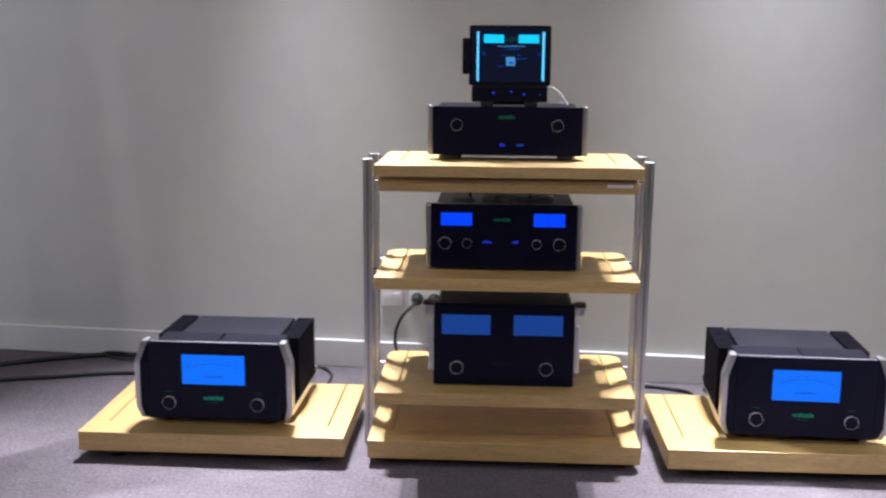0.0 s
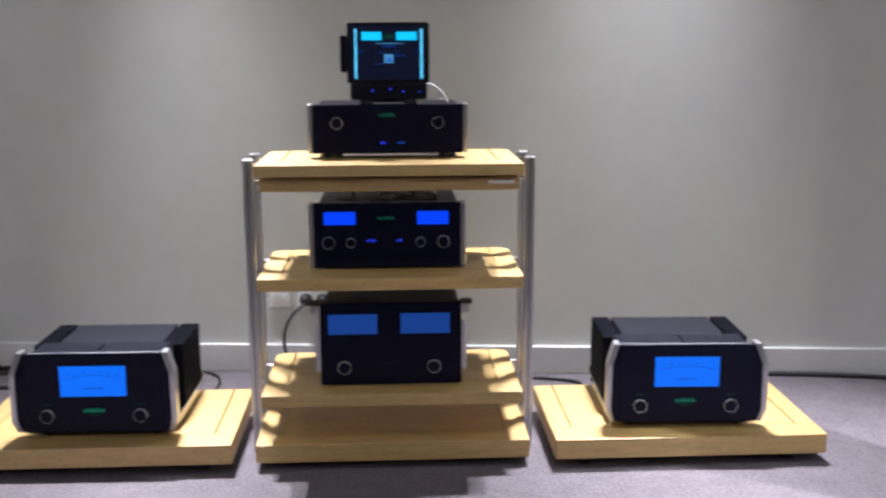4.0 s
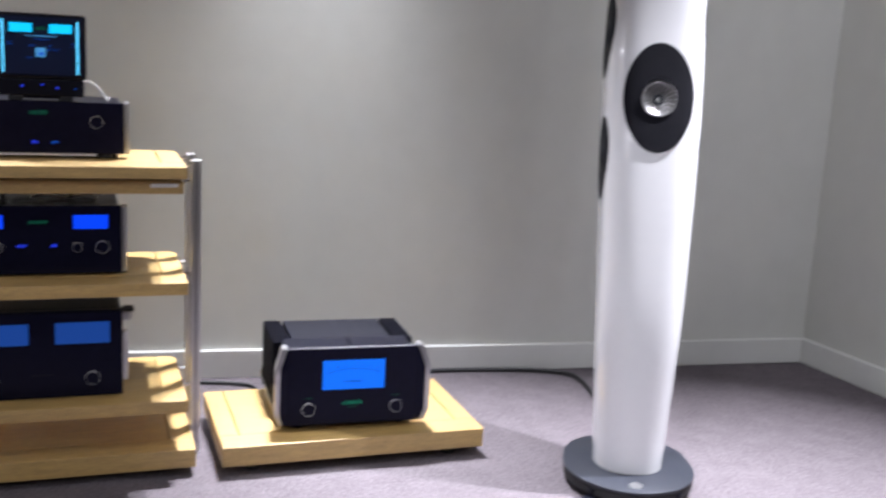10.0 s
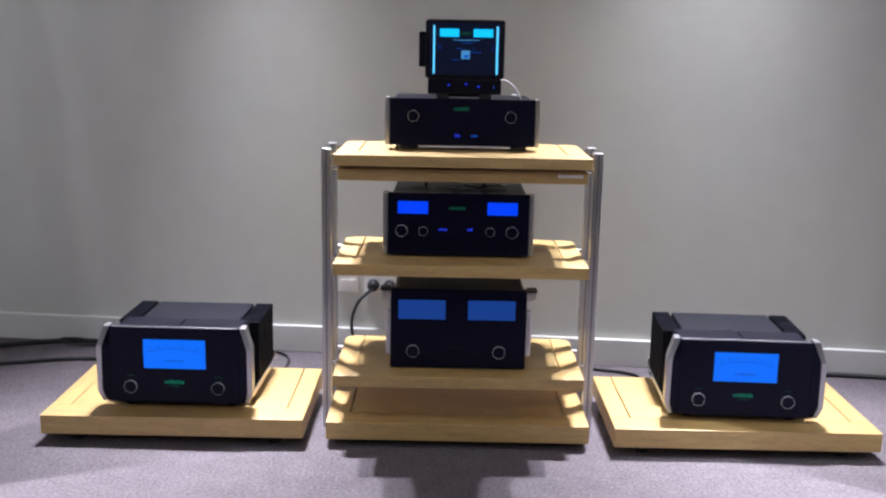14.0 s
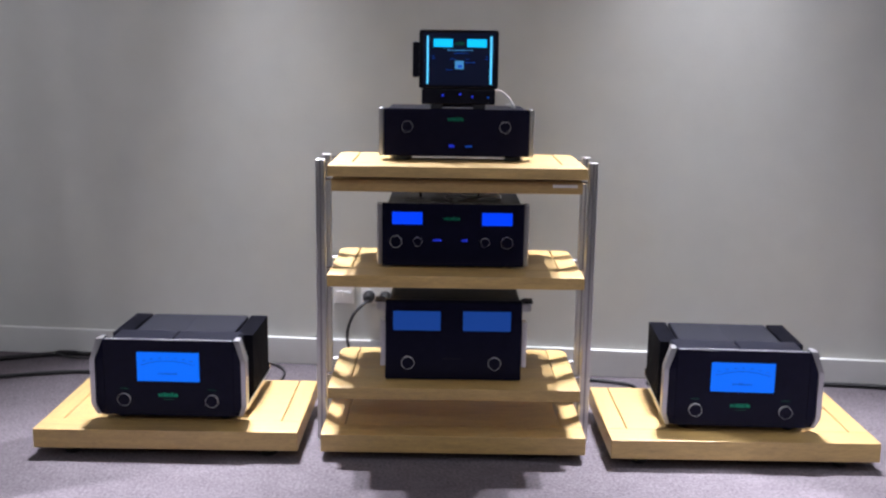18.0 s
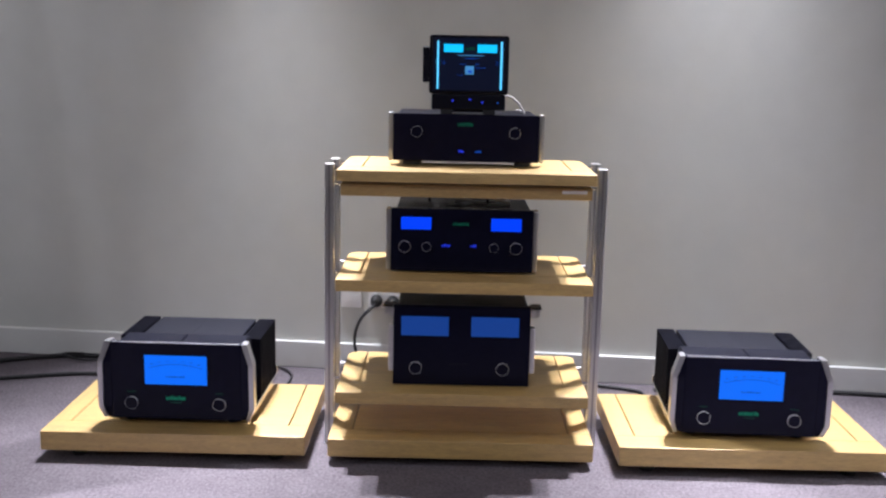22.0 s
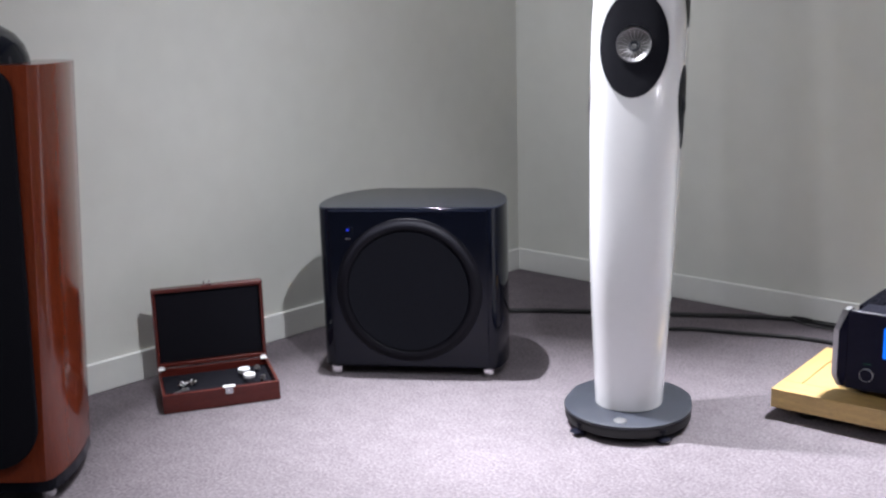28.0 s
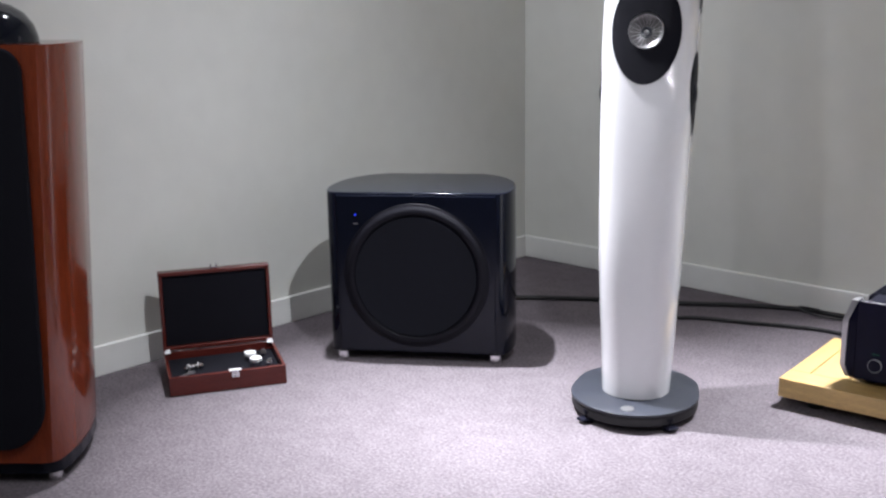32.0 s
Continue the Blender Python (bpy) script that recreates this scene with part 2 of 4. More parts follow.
def lathe(profile, n=32, into=None):
    """A solid of revolution about z from (radius, z)."""
    bm = into or bmesh.new()
    rings = []
    for r, z in profile:
        if r < 1e-6:
            rings.append([bm.verts.new((0, 0, z))])
        else:
            rings.append([bm.verts.new((r * math.cos(2 * math.pi * i / n), r * math.sin(2 * math.pi * i / n), z)) for i in range(n)])
    for a, b in zip(rings, rings[1:]):
        for i in range(n):
            j = (i + 1) % n
            if len(a) == 1 and len(b) == 1:
                continue
            if len(a) == 1:
                bm.faces.new((a[0], b[j], b[i]))
            elif len(b) == 1:
                bm.faces.new((a[i], a[j], b[0]))
            else:
                bm.faces.new((a[i], a[j], b[j], b[i]))
    return bm


def rod(r, z0, z1, n=16, bevel=0.0):
    if bevel:
        return lathe([(0, z0), (r - bevel, z0), (r, z0 + bevel), (r, z1 - bevel), (r - bevel, z1), (0, z1)], n)
    return lathe([(0, z0), (r, z0), (r, z1), (0, z1)], n)


def ring(r_in, r_out, depth, n=32):
    return lathe([(r_in, 0), (r_in, depth * 0.7), ((r_in + r_out) / 2, depth), (r_out, depth * 0.6), (r_out, 0)], n)


FRONT = pose(0, 0, 0, 90)  # turns +z to -y, towards the viewer


def front(x, y, z):
    """A pose for round things on a front panel: their axis points to -y."""
    return pose(x, y, z) @ FRONT


def tube(points, r, n=8, steps=6):
    """A cable along a smooth line through points."""
    p = [Vector(q) for q in points]
    line = []
    for i in range(len(p) - 1):
        a, b, c, d = p[max(i - 1, 0)], p[i], p[i + 1], p[min(i + 2, len(p) - 1)]
        for k in range(steps):
            t = k / steps
            line.append(0.5 * ((2 * b) + (c - a) * t + (2 * a - 5 * b + 4 * c - d) * t * t + (3 * b - a - 3 * c + d) * t**3))
    line.append(p[-1])
    bm = bmesh.new()
    rings = []
    side = None
    for i, q in enumerate(line):
        way = (line[min(i + 1, len(line) - 1)] - line[max(i - 1, 0)]).normalized()
        if side is None:
            side = way.cross(Vector((0, 0, 1)))
            if side.length < 1e-3:
                side = Vector((1, 0, 0))
        side = (side - way * side.dot(way)).normalized()
        up = way.cross(side)
        rings.append([bm.verts.new(q + r * (math.cos(2 * math.pi * k / n) * side + math.sin(2 * math.pi * k / n) * up)) for k in range(n)])
    for a, b in zip(rings, rings[1:]):
        for k in range(n):
            bm.faces.new((a[k], a[(k + 1) % n], b[(k + 1) % n], b[k]))
    bm.faces.new(rings[0][::-1])
    bm.faces.new(rings[-1])
    return bm


def loft(sections):
    """A skin through closed sections of equal length, closed at both ends."""
    bm = bmesh.new()
    rows = [[bm.verts.new(v) for v in s] for s in sections]
    n = len(rows[0])
    for a, b in zip(rows, rows[1:]):
        for i in range(n):
            bm.faces.new((a[i], a[(i + 1) % n], b[(i + 1) % n], b[i]))
    bm.faces.new(rows[0][::-1])
    bm.faces.new(rows[-1])
    return bm


def smoothstep(a, b, t):
    t = min(1, max(0, (t - a) / (b - a)))
    return t * t * (3 - 2 * t)


def table(rows, z):
    """A value between rows of (z, value), along a smooth line."""
    for i, ((z0, a), (z1, b)) in enumerate(zip(rows, rows[1:])):
        if z <= z1:
            t = (z - z0) / (z1 - z0)
            before = rows[i - 1] if i else (2 * z0 - z1, 2 * a - b)
            after = rows[i + 2] if i + 2 < len(rows) else (2 * z1 - z0, 2 * b - a)
            ma = (b - before[1]) / (z1 - before[0]) * (z1 - z0)
            mb = (after[1] - a) / (after[0] - z0) * (z1 - z0)
            return (2 * t**3 - 3 * t * t + 1) * a + (t**3 - 2 * t * t + t) * ma + (3 * t * t - 2 * t**3) * b + (t**3 - t * t) * mb
    return rows[-1][1]


def bars(x0, x1, z0, z1, y, count, rng, into=None):
    """A row of small upright bars that stand for lettering."""
    bm = into or bmesh.new()
    w = (x1 - x0) / count
    for i in range(count):
        h = (z1 - z0) * rng.uniform(0.65, 1.0)
        block(x0 + i * w, x0 + i * w + w * rng.uniform(0.55, 0.8), y - 0.0006, y, z0, z0 + h, into=bm)
    return bm


# ---- room ----
CORNERS = [Vector((-2.846, 0.172)), Vector((2.826, -0.338)), Vector((3.36, -6.2)), Vector((-3.37, -6.2))]  # back left, back right, front right, front left


def wall_piece(name, a, b, z0, z1, thick, mat, label, category, bevel=0.0, inward=False):
    d = (b - a).normalized()
    n = Vector((-d.y, d.x)) * (-1 if inward else 1)
    q = [a, b, b + n * thick, a + n * thick]
    ob = part(name, prism([(v.x, v.y) for v in q], z0, z1, bevel), mat)
    return tagged(ob, label, category, kind="structure")


BL, BR, FR, FL = CORNERS
wall_piece("wall_back", BL, BR, 0, CEILING, 0.12, PAINT, "pale grey-green painted plaster wall behind the rack", "wall")
wall_piece("wall_right", BR, FR, 0, CEILING, 0.12, PAINT, "pale grey painted plaster side wall", "wall")
wall_piece("wall_front", FR, FL, 0, CEILING, 0.12, PAINT, "pale grey painted plaster wall closing the room", "wall")
wall_piece("wall_left", FL, BL, 0, CEILING, 0.12, PAINT, "pale grey-green painted plaster side wall", "wall")
for nm, a, b in (("baseboard_back", BL, BR), ("baseboard_right", BR, FR), ("baseboard_front", FR, FL), ("baseboard_left", FL, BL)):
    wall_piece(nm, a, b, 0.0, 0.10, 0.016, TRIM_PAINT, "white painted wooden baseboard along the wall", "baseboard", 0.003, True)
tagged(part("floor", prism([(-3.6, -6.4), (3.6, -6.4), (3.6, 0.4), (-3.6, 0.4)], -0.1, 0.0), CARPET), "mauve-grey short-pile fitted carpet", "floor", kind="structure")
tagged(part("ceiling", prism([(-3.6, -6.4), (3.6, -6.4), (3.6, 0.4), (-3.6, 0.4)], CEILING, CEILING + 0.1), CEIL_PAINT), "plain white painted ceiling", "ceiling", kind="structure")
# rings are added at every lamp, the fill lamps too; none is in view
for lx, ly in LAMPS_AND_FILL:
    lamp = thing("ceiling_downlight", "round white recessed downlight assumed in the unseen ceiling", "ceiling light", pose(lx, ly, CEILING), "ceiling downlights")
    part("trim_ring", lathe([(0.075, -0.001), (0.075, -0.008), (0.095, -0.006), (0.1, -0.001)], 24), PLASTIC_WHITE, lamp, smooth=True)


# ---- equipment rack ----
def board(name, w, y0, y1, z0, z1, parent, side=0.058, lip=0.10, label="", curve=0.035, wide_front=0.0):
    """A wooden board of a front strip, two side strips and a middle panel, parted by narrow grooves."""
    g = 0.0032
    o = part(name, block(-w + side + g, w - side - g, y0 + lip, y1, z0, z1, 0.0012), MAPLE, parent, label)
    c = 0.0025
    part("front_strip", prism([(-w + c, y0), (w - c, y0), (w, y0 + c), (w, y0 + lip - 0.0006), (-w, y0 + lip - 0.0006), (-w, y0 + c)], z0, z1, 0.0014, 2), MAPLE, o)
    for s in (-1, 1):
        arc = [(w - curve + curve * math.sin(radians(a)), y1 - curve + curve * math.cos(radians(a))) for a in range(90, -1, -15)]
        line = [(w - side, y0 + lip), (w, y0 + lip), *arc, (w - side, y1)]
        pts = [(s * x, y) for x, y in line]
        part("side_strip", prism(pts if s > 0 else pts[::-1], z0, z1, 0.0018, 1), MAPLE_Y, o)
    part("groove_bed", block(-w + side - 0.004, w - side + 0.004, y0 + lip - 0.02, y1 - 0.004, z0 + 0.004, z1 - 0.022), MAPLE_Y, o)
    return o


rack = thing("equipment_rack", "maple hi-fi rack with four shelves and brushed aluminium posts", "rack")
board("base_shelf", 0.375, -0.95, -0.47, 0.024, 0.075, rack, 0.062, 0.085)
board("shelf", 0.353, -0.957, -0.555, 0.184, 0.217, rack)
board("shelf", 0.353, -0.957, -0.555, 0.505, 0.538, rack)
board("top_shelf", 0.350, -0.957, -0.572, 0.808, 0.838, rack)
part("under_shelf", block(-0.345, 0.345, -0.906, -0.590, 0.762, 0.796, 0.002), MAPLE, rack)
for sx in (-1, 1):
    for sy in (-0.85, -0.66):
        part("spacer", rod(0.009, 0.796, 0.808, 12), CHROME, rack, m=pose(sx * 0.30, sy, 0))
    for sy in (-0.773, -0.622):
        post = part("post", block(sx * 0.389 - 0.0132, sx * 0.389 + 0.0132, sy - 0.017, sy + 0.017, 0.0, 0.836, 0.002, 2), STEEL, rack, "brushed aluminium upright")
        part("post_groove", block(sx * 0.389 - 0.0030, sx * 0.389 + 0.0030, sy - 0.0176, sy - 0.0168, 0.004, 0.832), DULL_RING, post, "narrow groove down the front of the upright")
        for zz in (0.05, 0.20, 0.521, 0.779, 0.823):
            w_in = 0.345 if zz > 0.1 else 0.37
            pin = part("shelf_pin", rod(0.005, 0, 0.377 - w_in + 0.002, 10), CHROME, rack, m=pose(sx * (w_in - 0.002), sy, zz, 0, sx * 90, 0))
            if zz > 0.1:
                part("pin_head", lathe([(0, 0), (0.010, 0), (0.010, 0.004), (0, 0.004)], 14), CHROME, pin, m=pose(sx * 0.3545, sy, zz, 0, sx * 90, 0))
    for sy in (-0.88, -0.54):
        part("foot", lathe([(0, 0), (0.017, 0), (0.02, 0.004), (0.02, 0.02), (0.016, 0.0245), (0, 0.0245)], 20), RUBBER, rack, m=pose(sx * 0.30, sy, 0), smooth=True)
part("badge", block(0.262, 0.330, -0.9072, -0.9061, 0.7800, 0.7890), PLASTIC_WHITE, rack, "small pale maker's plate")


def platform(x, y0, y1, w, label):
    p = thing("amplifier_platform", label, "platform", pose(x, 0, 0), "amplifier platforms")
    board("platform_board", w, y0, y1, 0.030, 0.085, p, 0.056, 0.09, curve=0.004)
    for sx in (-1, 1):
        for sy in (y0 + 0.06, y1 - 0.06):
            part("foot", lathe([(0, 0), (0.022, 0), (0.024, 0.004), (0.024, 0.026), (0.02, 0.0305), (0, 0.0305)], 20), RUBBER, p, m=pose(sx * (w - 0.09), sy, 0), smooth=True)
    return p


platform(-0.81, -0.965, -0.50, 0.372, "maple plinth board carrying a power amplifier beside the rack")
platform(0.818, -0.985, -0.525, 0.376, "maple plinth board carrying a power amplifier beside the rack")


# ---- amplifiers ----
def dial(x, y, z, r, parent):
    k = part("knob", lathe([(0, 0), (r * 0.95, 0), (r * 0.95, 0.006), (r * 0.933, 0.0085), (0, 0.0085)], 32), GLASS_BLACK, parent, m=front(x, y, z), smooth=True)
    part("knob_ring", lathe([(r * 0.955, 0.002), (r * 0.955, 0.0086), (r * 0.976, 0.0094), (r, 0.0084), (r, 0.004), (r * 0.97, 0.002)], 40), KNOB_RING, k, "thin bright chrome ring", smooth=True, m=front(x, y, z))
    return k


def meter(x0, x1, z0, z1, y, parent, mat, rng, scale=True):
    """A lit meter window with a dark bezel, a faint scale and a needle."""
    w = part("meter_window", block(x0, x1, y - 0.0016, y, z0, z1, 0.0006), mat, parent, "glowing blue power meter")
    if scale:
        bm = bmesh.new()
        h, cx = z1 - z0, (x0 + x1) / 2
        rr = (x1 - x0) * 1.25
        zc = z0 + h * 0.70 - rr
        span = math.asin((x1 - x0) * 0.42 / rr)
        for i in range(41):
            a = -span + 2 * span * i / 40
            tall = 0.0065 if i % 8 == 0 else 0.0016
            p = pose(cx + rr * math.sin(a), y - 0.0018, zc + rr * math.cos(a), 0, math.degrees(a), 0)
            b = block(-0.0021 if tall < 0.002 else -0.0006, 0.0021 if tall < 0.002 else 0.0006, -0.0004, 0.0, -0.0004, tall)
            bmesh.ops.transform(b, matrix=p, verts=b.verts)
            me = bpy.data.meshes.new("tmp")
            b.to_mesh(me)
            b.free()
            bm.from_mesh(me)
            bpy.data.meshes.remove(me)
        for i in range(7):
            a = -span * 0.86 + 2 * span * 0.86 * i / 6
            bars(cx + (rr + 0.010) * math.sin(a) - 0.005, cx + (rr + 0.010) * math.sin(a) + 0.005, zc + (rr + 0.009) * math.cos(a), zc + (rr + 0.013) * math.cos(a), y - 0.0018, 3, rng, bm)
        bars(cx - (x1 - x0) * 0.16, cx + (x1 - x0) * 0.16, z0 + (z1 - z0) * 0.24, z0 + (z1 - z0) * 0.31, y - 0.0018, 7, rng, bm)
        tagged(part("meter_scale", bm, METER_INK, w), kind="stuff")
    return w


CAP_LINE = [(0.022, 0.199, 0.2100, 0.006), (0.055, 0.2095, 0.2240, 0.0), (0.186, 0.2085, 0.2230, 0.0), (0.2445, 0.187, 0.2045, 0.010)]  # height, inner and outer edge, set-back


def side_trim(s, parent):
    """A faceted polished end cap at the side of a front panel, and the black cheek between the two."""
    cap, cheek = [], []
    for z, xi, xo, back in CAP_LINE:
        ya = -0.016 + back
        line = [(s * xi, ya + 0.002, z), (s * (xo - 0.001), ya, z), (s * xo, ya + 0.004, z), (s * (xo - 0.004), 0.036, z), (s * xi, 0.036, z)]
        cap.append(line if s > 0 else line[::-1])
        line = [(s * 0.1862, -0.007, z), (s * (xi - 0.0004), ya + 0.005, z), (s * (xi - 0.0004), 0.034, z), (s * 0.1862, 0.034, z)]
        cheek.append(line if s > 0 else line[::-1])
    part("cheek", loft(cheek), GLASS_BLACK, parent, "slanting black cheek beside the glass")
    return part("side_trim", loft(cap), CAP_METAL, parent, "faceted satin aluminium end cap")


def mono_amplifier(m, seed):
    rng = random.Random(seed)
    a = thing("mono_power_amplifier", "black glass-fronted mono power amplifier with a glowing blue meter", "amplifier", m, "power amplifiers")
    W, z0, z1 = 0.186, 0.0195, 0.2435
    tray = part("chassis", block(-0.2135, 0.2135, 0.048, 0.392, 0.021, 0.041, 0.002), CHROME, a, "polished steel chassis tray")
    part("tray_flange", block(-0.2135, 0.2135, 0.388, 0.392, 0.041, 0.063, 0.001), CHROME, tray)
    part("front_module", block(-0.184, 0.184, 0.0125, 0.148, 0.0415, 0.226, 0.004, 2), BLACK_PAINT, a)
    for s in (-1, 1):
        part("cover_plate", block(0.0045 if s > 0 else -0.180, 0.180 if s > 0 else -0.0045, 0.022, 0.142, 0.226, 0.2315, 0.0015), BLACK_PAINT, a)
    part("heatsink_core", block(-0.172, 0.172, 0.152, 0.380, 0.0415, 0.206, 0.002), HEATSINK, a)
    for s in (-1, 1):
        for i in range(18):
            y = 0.153 + i * 0.0130
            part("fin", block(min(s * 0.158, s * 0.210), max(s * 0.158, s * 0.210), y, y + 0.0055, 0.045, 0.2195), HEATSINK, a)
    cover = part("top_grille", block(-0.150, 0.150, 0.160, 0.376, 0.2065, 0.2200, 0.002), GREY_PANEL, a, "dark grey perforated top cover")
    for x0, x1 in ((-0.146, -0.004), (0.002, 0.146)):
        part("mesh_panel", block(x0, x1, 0.165, 0.371, 0.2194, 0.2208, 0.0005), MESH_BLACK, cover)
    glass = part("front_panel", block(-W, W, -0.008, 0.012, z0, z1, 0.0025, 2), GLASS_BLACK, a, "black glass front panel")
    part("panel_edge", block(-W + 0.004, W - 0.004, -0.006, 0.0, z1 + 0.0003, z1 + 0.0015), DULL_RING, a)
    for s in (-1, 1):
        side_trim(s, a)
    meter(-0.089, 0.089, 0.1230, 0.2085, -0.0082, glass, BLUE, rng)
    for s, kx in ((-1, -0.128), (1, 0.124)):
        dial(kx, -0.008, 0.0680, 0.0187, glass)
        part("knob_caption", bars(kx - 0.012, kx + 0.012, 0.0985, 0.1008, -0.0084, 5, rng), GREEN, glass)
    part("maker_lettering", bars(-0.030, 0.028, 0.0772, 0.0900, -0.0084, 8, rng), GREEN_LIT, glass, "green lit lettering")
    part("model_lettering", bars(-0.016, 0.014, 0.0685, 0.0705, -0.0084, 9, rng), GREEN, glass)
    for sx in (-1, 1):
        for sy in (0.05, 0.36):
            part("foot", rod(0.018, 0, 0.0212, 16, 0.002), RUBBER, a, m=pose(sx * 0.15, sy, 0), smooth=True)
    for i in range(4):
        part("terminal", rod(0.008, 0, 0.02, 12, 0.002), CHROME, a, m=pose(-0.09 + 0.06 * i, 0.3785, 0.09, -90))
    return a


mono_amplifier(pose(-0.812, -0.890, 0.085, 0, 0, -1.2), 11)
mono_amplifier(pose(0.8150, -0.910, 0.085, 0, 0, -2.6), 12)


def stereo_amplifier(m):
    rng = random.Random(21)
    a = thing("stereo_power_amplifier", "black stereo power amplifier with two dim blue meters on the rack", "amplifier", m)
    part("chassis", block(-0.19, 0.19, 0.016, 0.33, 0.012, 0.215, 0.004, 2), BLACK_PAINT, a)
    part("top_cover", block(-0.182, 0.182, 0.03, 0.32, 0.215, 0.232, 0.004, 2), GREY_PANEL, a)
    g = part("front_panel", block(-0.197, 0.191, -0.006, 0.0155, 0.002, 0.231, 0.003, 2), GLASS_BLACK, a, "black glass front panel")
    part("top_bar", block(-0.196, 0.191, -0.004, 0.016, 0.2315, 0.2355, 0.001), BLACK_PAINT, a)
    meter(-0.174, -0.040, 0.147, 0.203, -0.0062, g, BLUE_DIM, rng, False)
    meter(0.024, 0.159, 0.147, 0.204, -0.0062, g, BLUE_DIM, rng, False)
    for kx in (-0.132, 0.115):
        dial(kx, -0.006, 0.053, 0.0183, g)
    part("maker_lettering", bars(-0.035, 0.020, 0.062, 0.068, -0.0064, 8, rng), GREY_PANEL, g, "unlit grey lettering")
    for s, x in ((-1, -0.196), (1, 0.191)):
        h = part("handle", block(min(x, x + s * 0.014), max(x, x + s * 0.014), -0.010, 0.016, 0.042, 0.176, 0.003, 2), STEEL, a, "brushed aluminium grab handle")
        part("handle_top", prism([(x, -0.006), (x + s * 0.014, -0.006), (x + s * 0.026, 0.006), (x + s * 0.026, 0.05), (x, 0.05)][:: s], 0.205, 0.227, 0.001), STEEL, h)
        part("latch", block(min(x + s * 0.002, x + s * 0.03), max(x + s * 0.002, x + s * 0.03), 0.0, 0.05, 0.2275, 0.2315), BLACK_PAINT, h)
    for sx in (-1, 1):
        for sy in (0.04, 0.28):
            part("foot", rod(0.016, 0, 0.0125, 16, 0.002), RUBBER, a, m=pose(sx * 0.15, sy, 0), smooth=True)
    return a


stereo_amplifier(pose(0, -0.873, 0.217))


def preamplifier(m):
    rng = random.Random(31)
    a = thing("preamplifier", "black glass-fronted preamplifier with two small blue meters on the rack", "preamplifier", m)
    part("case", block(-0.196, 0.186, 0.014, 0.29, 0.012, 0.178, 0.003, 2), BLACK_PAINT, a)
    for i, x in enumerate((-0.12, -0.045, 0.035, 0.10)):
        part("top_slot_rim", block(x - 0.0305, x + 0.0305, 0.0985, 0.0995, 0.178, 0.1802), DULL_RING, a)
        part("top_slot", block(x - 0.030, x + 0.030, 0.10, 0.16, 0.178, 0.1795), GREY_PANEL, a)
    g = part("front_panel", block(-0.2085, 0.192, -0.006, 0.0135, 0.006, 0.184, 0.0025, 2), GLASS_BLACK, a, "black glass front panel")
    for s, x in ((-1, -0.2085), (1, 0.192)):
        part("end_cap", block(min(x, x + s * 0.0135), max(x, x + s * 0.0135), -0.004, 0.04, 0.008, 0.182, 0.003, 2), STEEL, a, "brushed aluminium end cap")
    meter(-0.180, -0.095, 0.125, 0.160, -0.0062, g, BLUE_DEEP, rng, False)
    meter(0.073, 0.158, 0.124, 0.160, -0.0062, g, BLUE_DEEP, rng, False)
    for kx, r in ((-0.169, 0.0170), (-0.108, 0.0130), (0.082, 0.0130), (0.144, 0.0170)):
        dial(kx, -0.006, 0.076, r, g)
    part("maker_lettering", bars(-0.035, 0.011, 0.138, 0.148, -0.0064, 8, rng), GREEN, g, "green lit lettering")
    part("input_readout", bars(-0.064, -0.040, 0.077, 0.085, -0.0064, 4, rng), BLUE_TEXT, g, "small blue lit readout")
    part("volume_readout", bars(0.017, 0.033, 0.077, 0.085, -0.0064, 3, rng), BLUE_TEXT, g, "small blue lit readout")
    for sx in (-1, 1):
        for sy in (0.04, 0.26):
            part("foot", rod(0.018, 0, 0.0125, 16, 0.002), RUBBER, a, m=pose(sx * 0.16 - 0.008, sy, 0), smooth=True)
    return a


preamplifier(pose(0, -0.84, 0.538))


def media_server(m):
    rng = random.Random(41)
    a = thing("media_server", "black music server with chrome-ringed knobs on the top shelf", "hi-fi unit", m)
    part("case", block(-0.20, 0.196, 0.014, 0.30, 0.014, 0.142, 0.003, 2), BLACK_PAINT, a)
    g = part("front_panel", block(-0.2075, 0.2015, -0.006, 0.0135, 0.014, 0.146, 0.0025, 2), GLASS_BLACK, a, "black glass front panel")
    for s, x in ((-1, -0.2075), (1, 0.2015)):
        part("end_cap", block(min(x, x + s * 0.0135), max(x, x + s * 0.0135), -0.004, 0.05, 0.013, 0.1475, 0.003, 2), STEEL, a, "brushed aluminium end cap")
    for kx in (-0.141, 0.133):
        dial(kx, -0.006, 0.0965, 0.0160, g)
    part("under_panel_strip", block(-0.126, 0.134, -0.001, 0.012, 0.0075, 0.0135, 0.0008), KNOB_RING, a, "thin pale strip under the front panel")
    part("maker_lettering", bars(-0.027, 0.018, 0.113, 0.124, -0.0064, 8, rng), GREEN, g, "green lit lettering")
    part("track_readout", bars(-0.023, -0.008, 0.039, 0.048, -0.0064, 3, rng), BLUE_TEXT, g, "small blue lit readout")
    part("status_readout", bars(0.023, 0.041, 0.040, 0.046, -0.0064, 3, rng), METER_INK, g)
    for sx in (-1, 1):
        for sy in (0.03, 0.26):
            part("foot", lathe([(0, 0), (0.023, 0), (0.026, 0.003), (0.026, 0.012), (0.023, 0.0145), (0, 0.0145)], 20), RUBBER, a, m=pose(sx * 0.155, sy, 0), smooth=True)
    return a


media_server(pose(0, -0.80, 0.838))


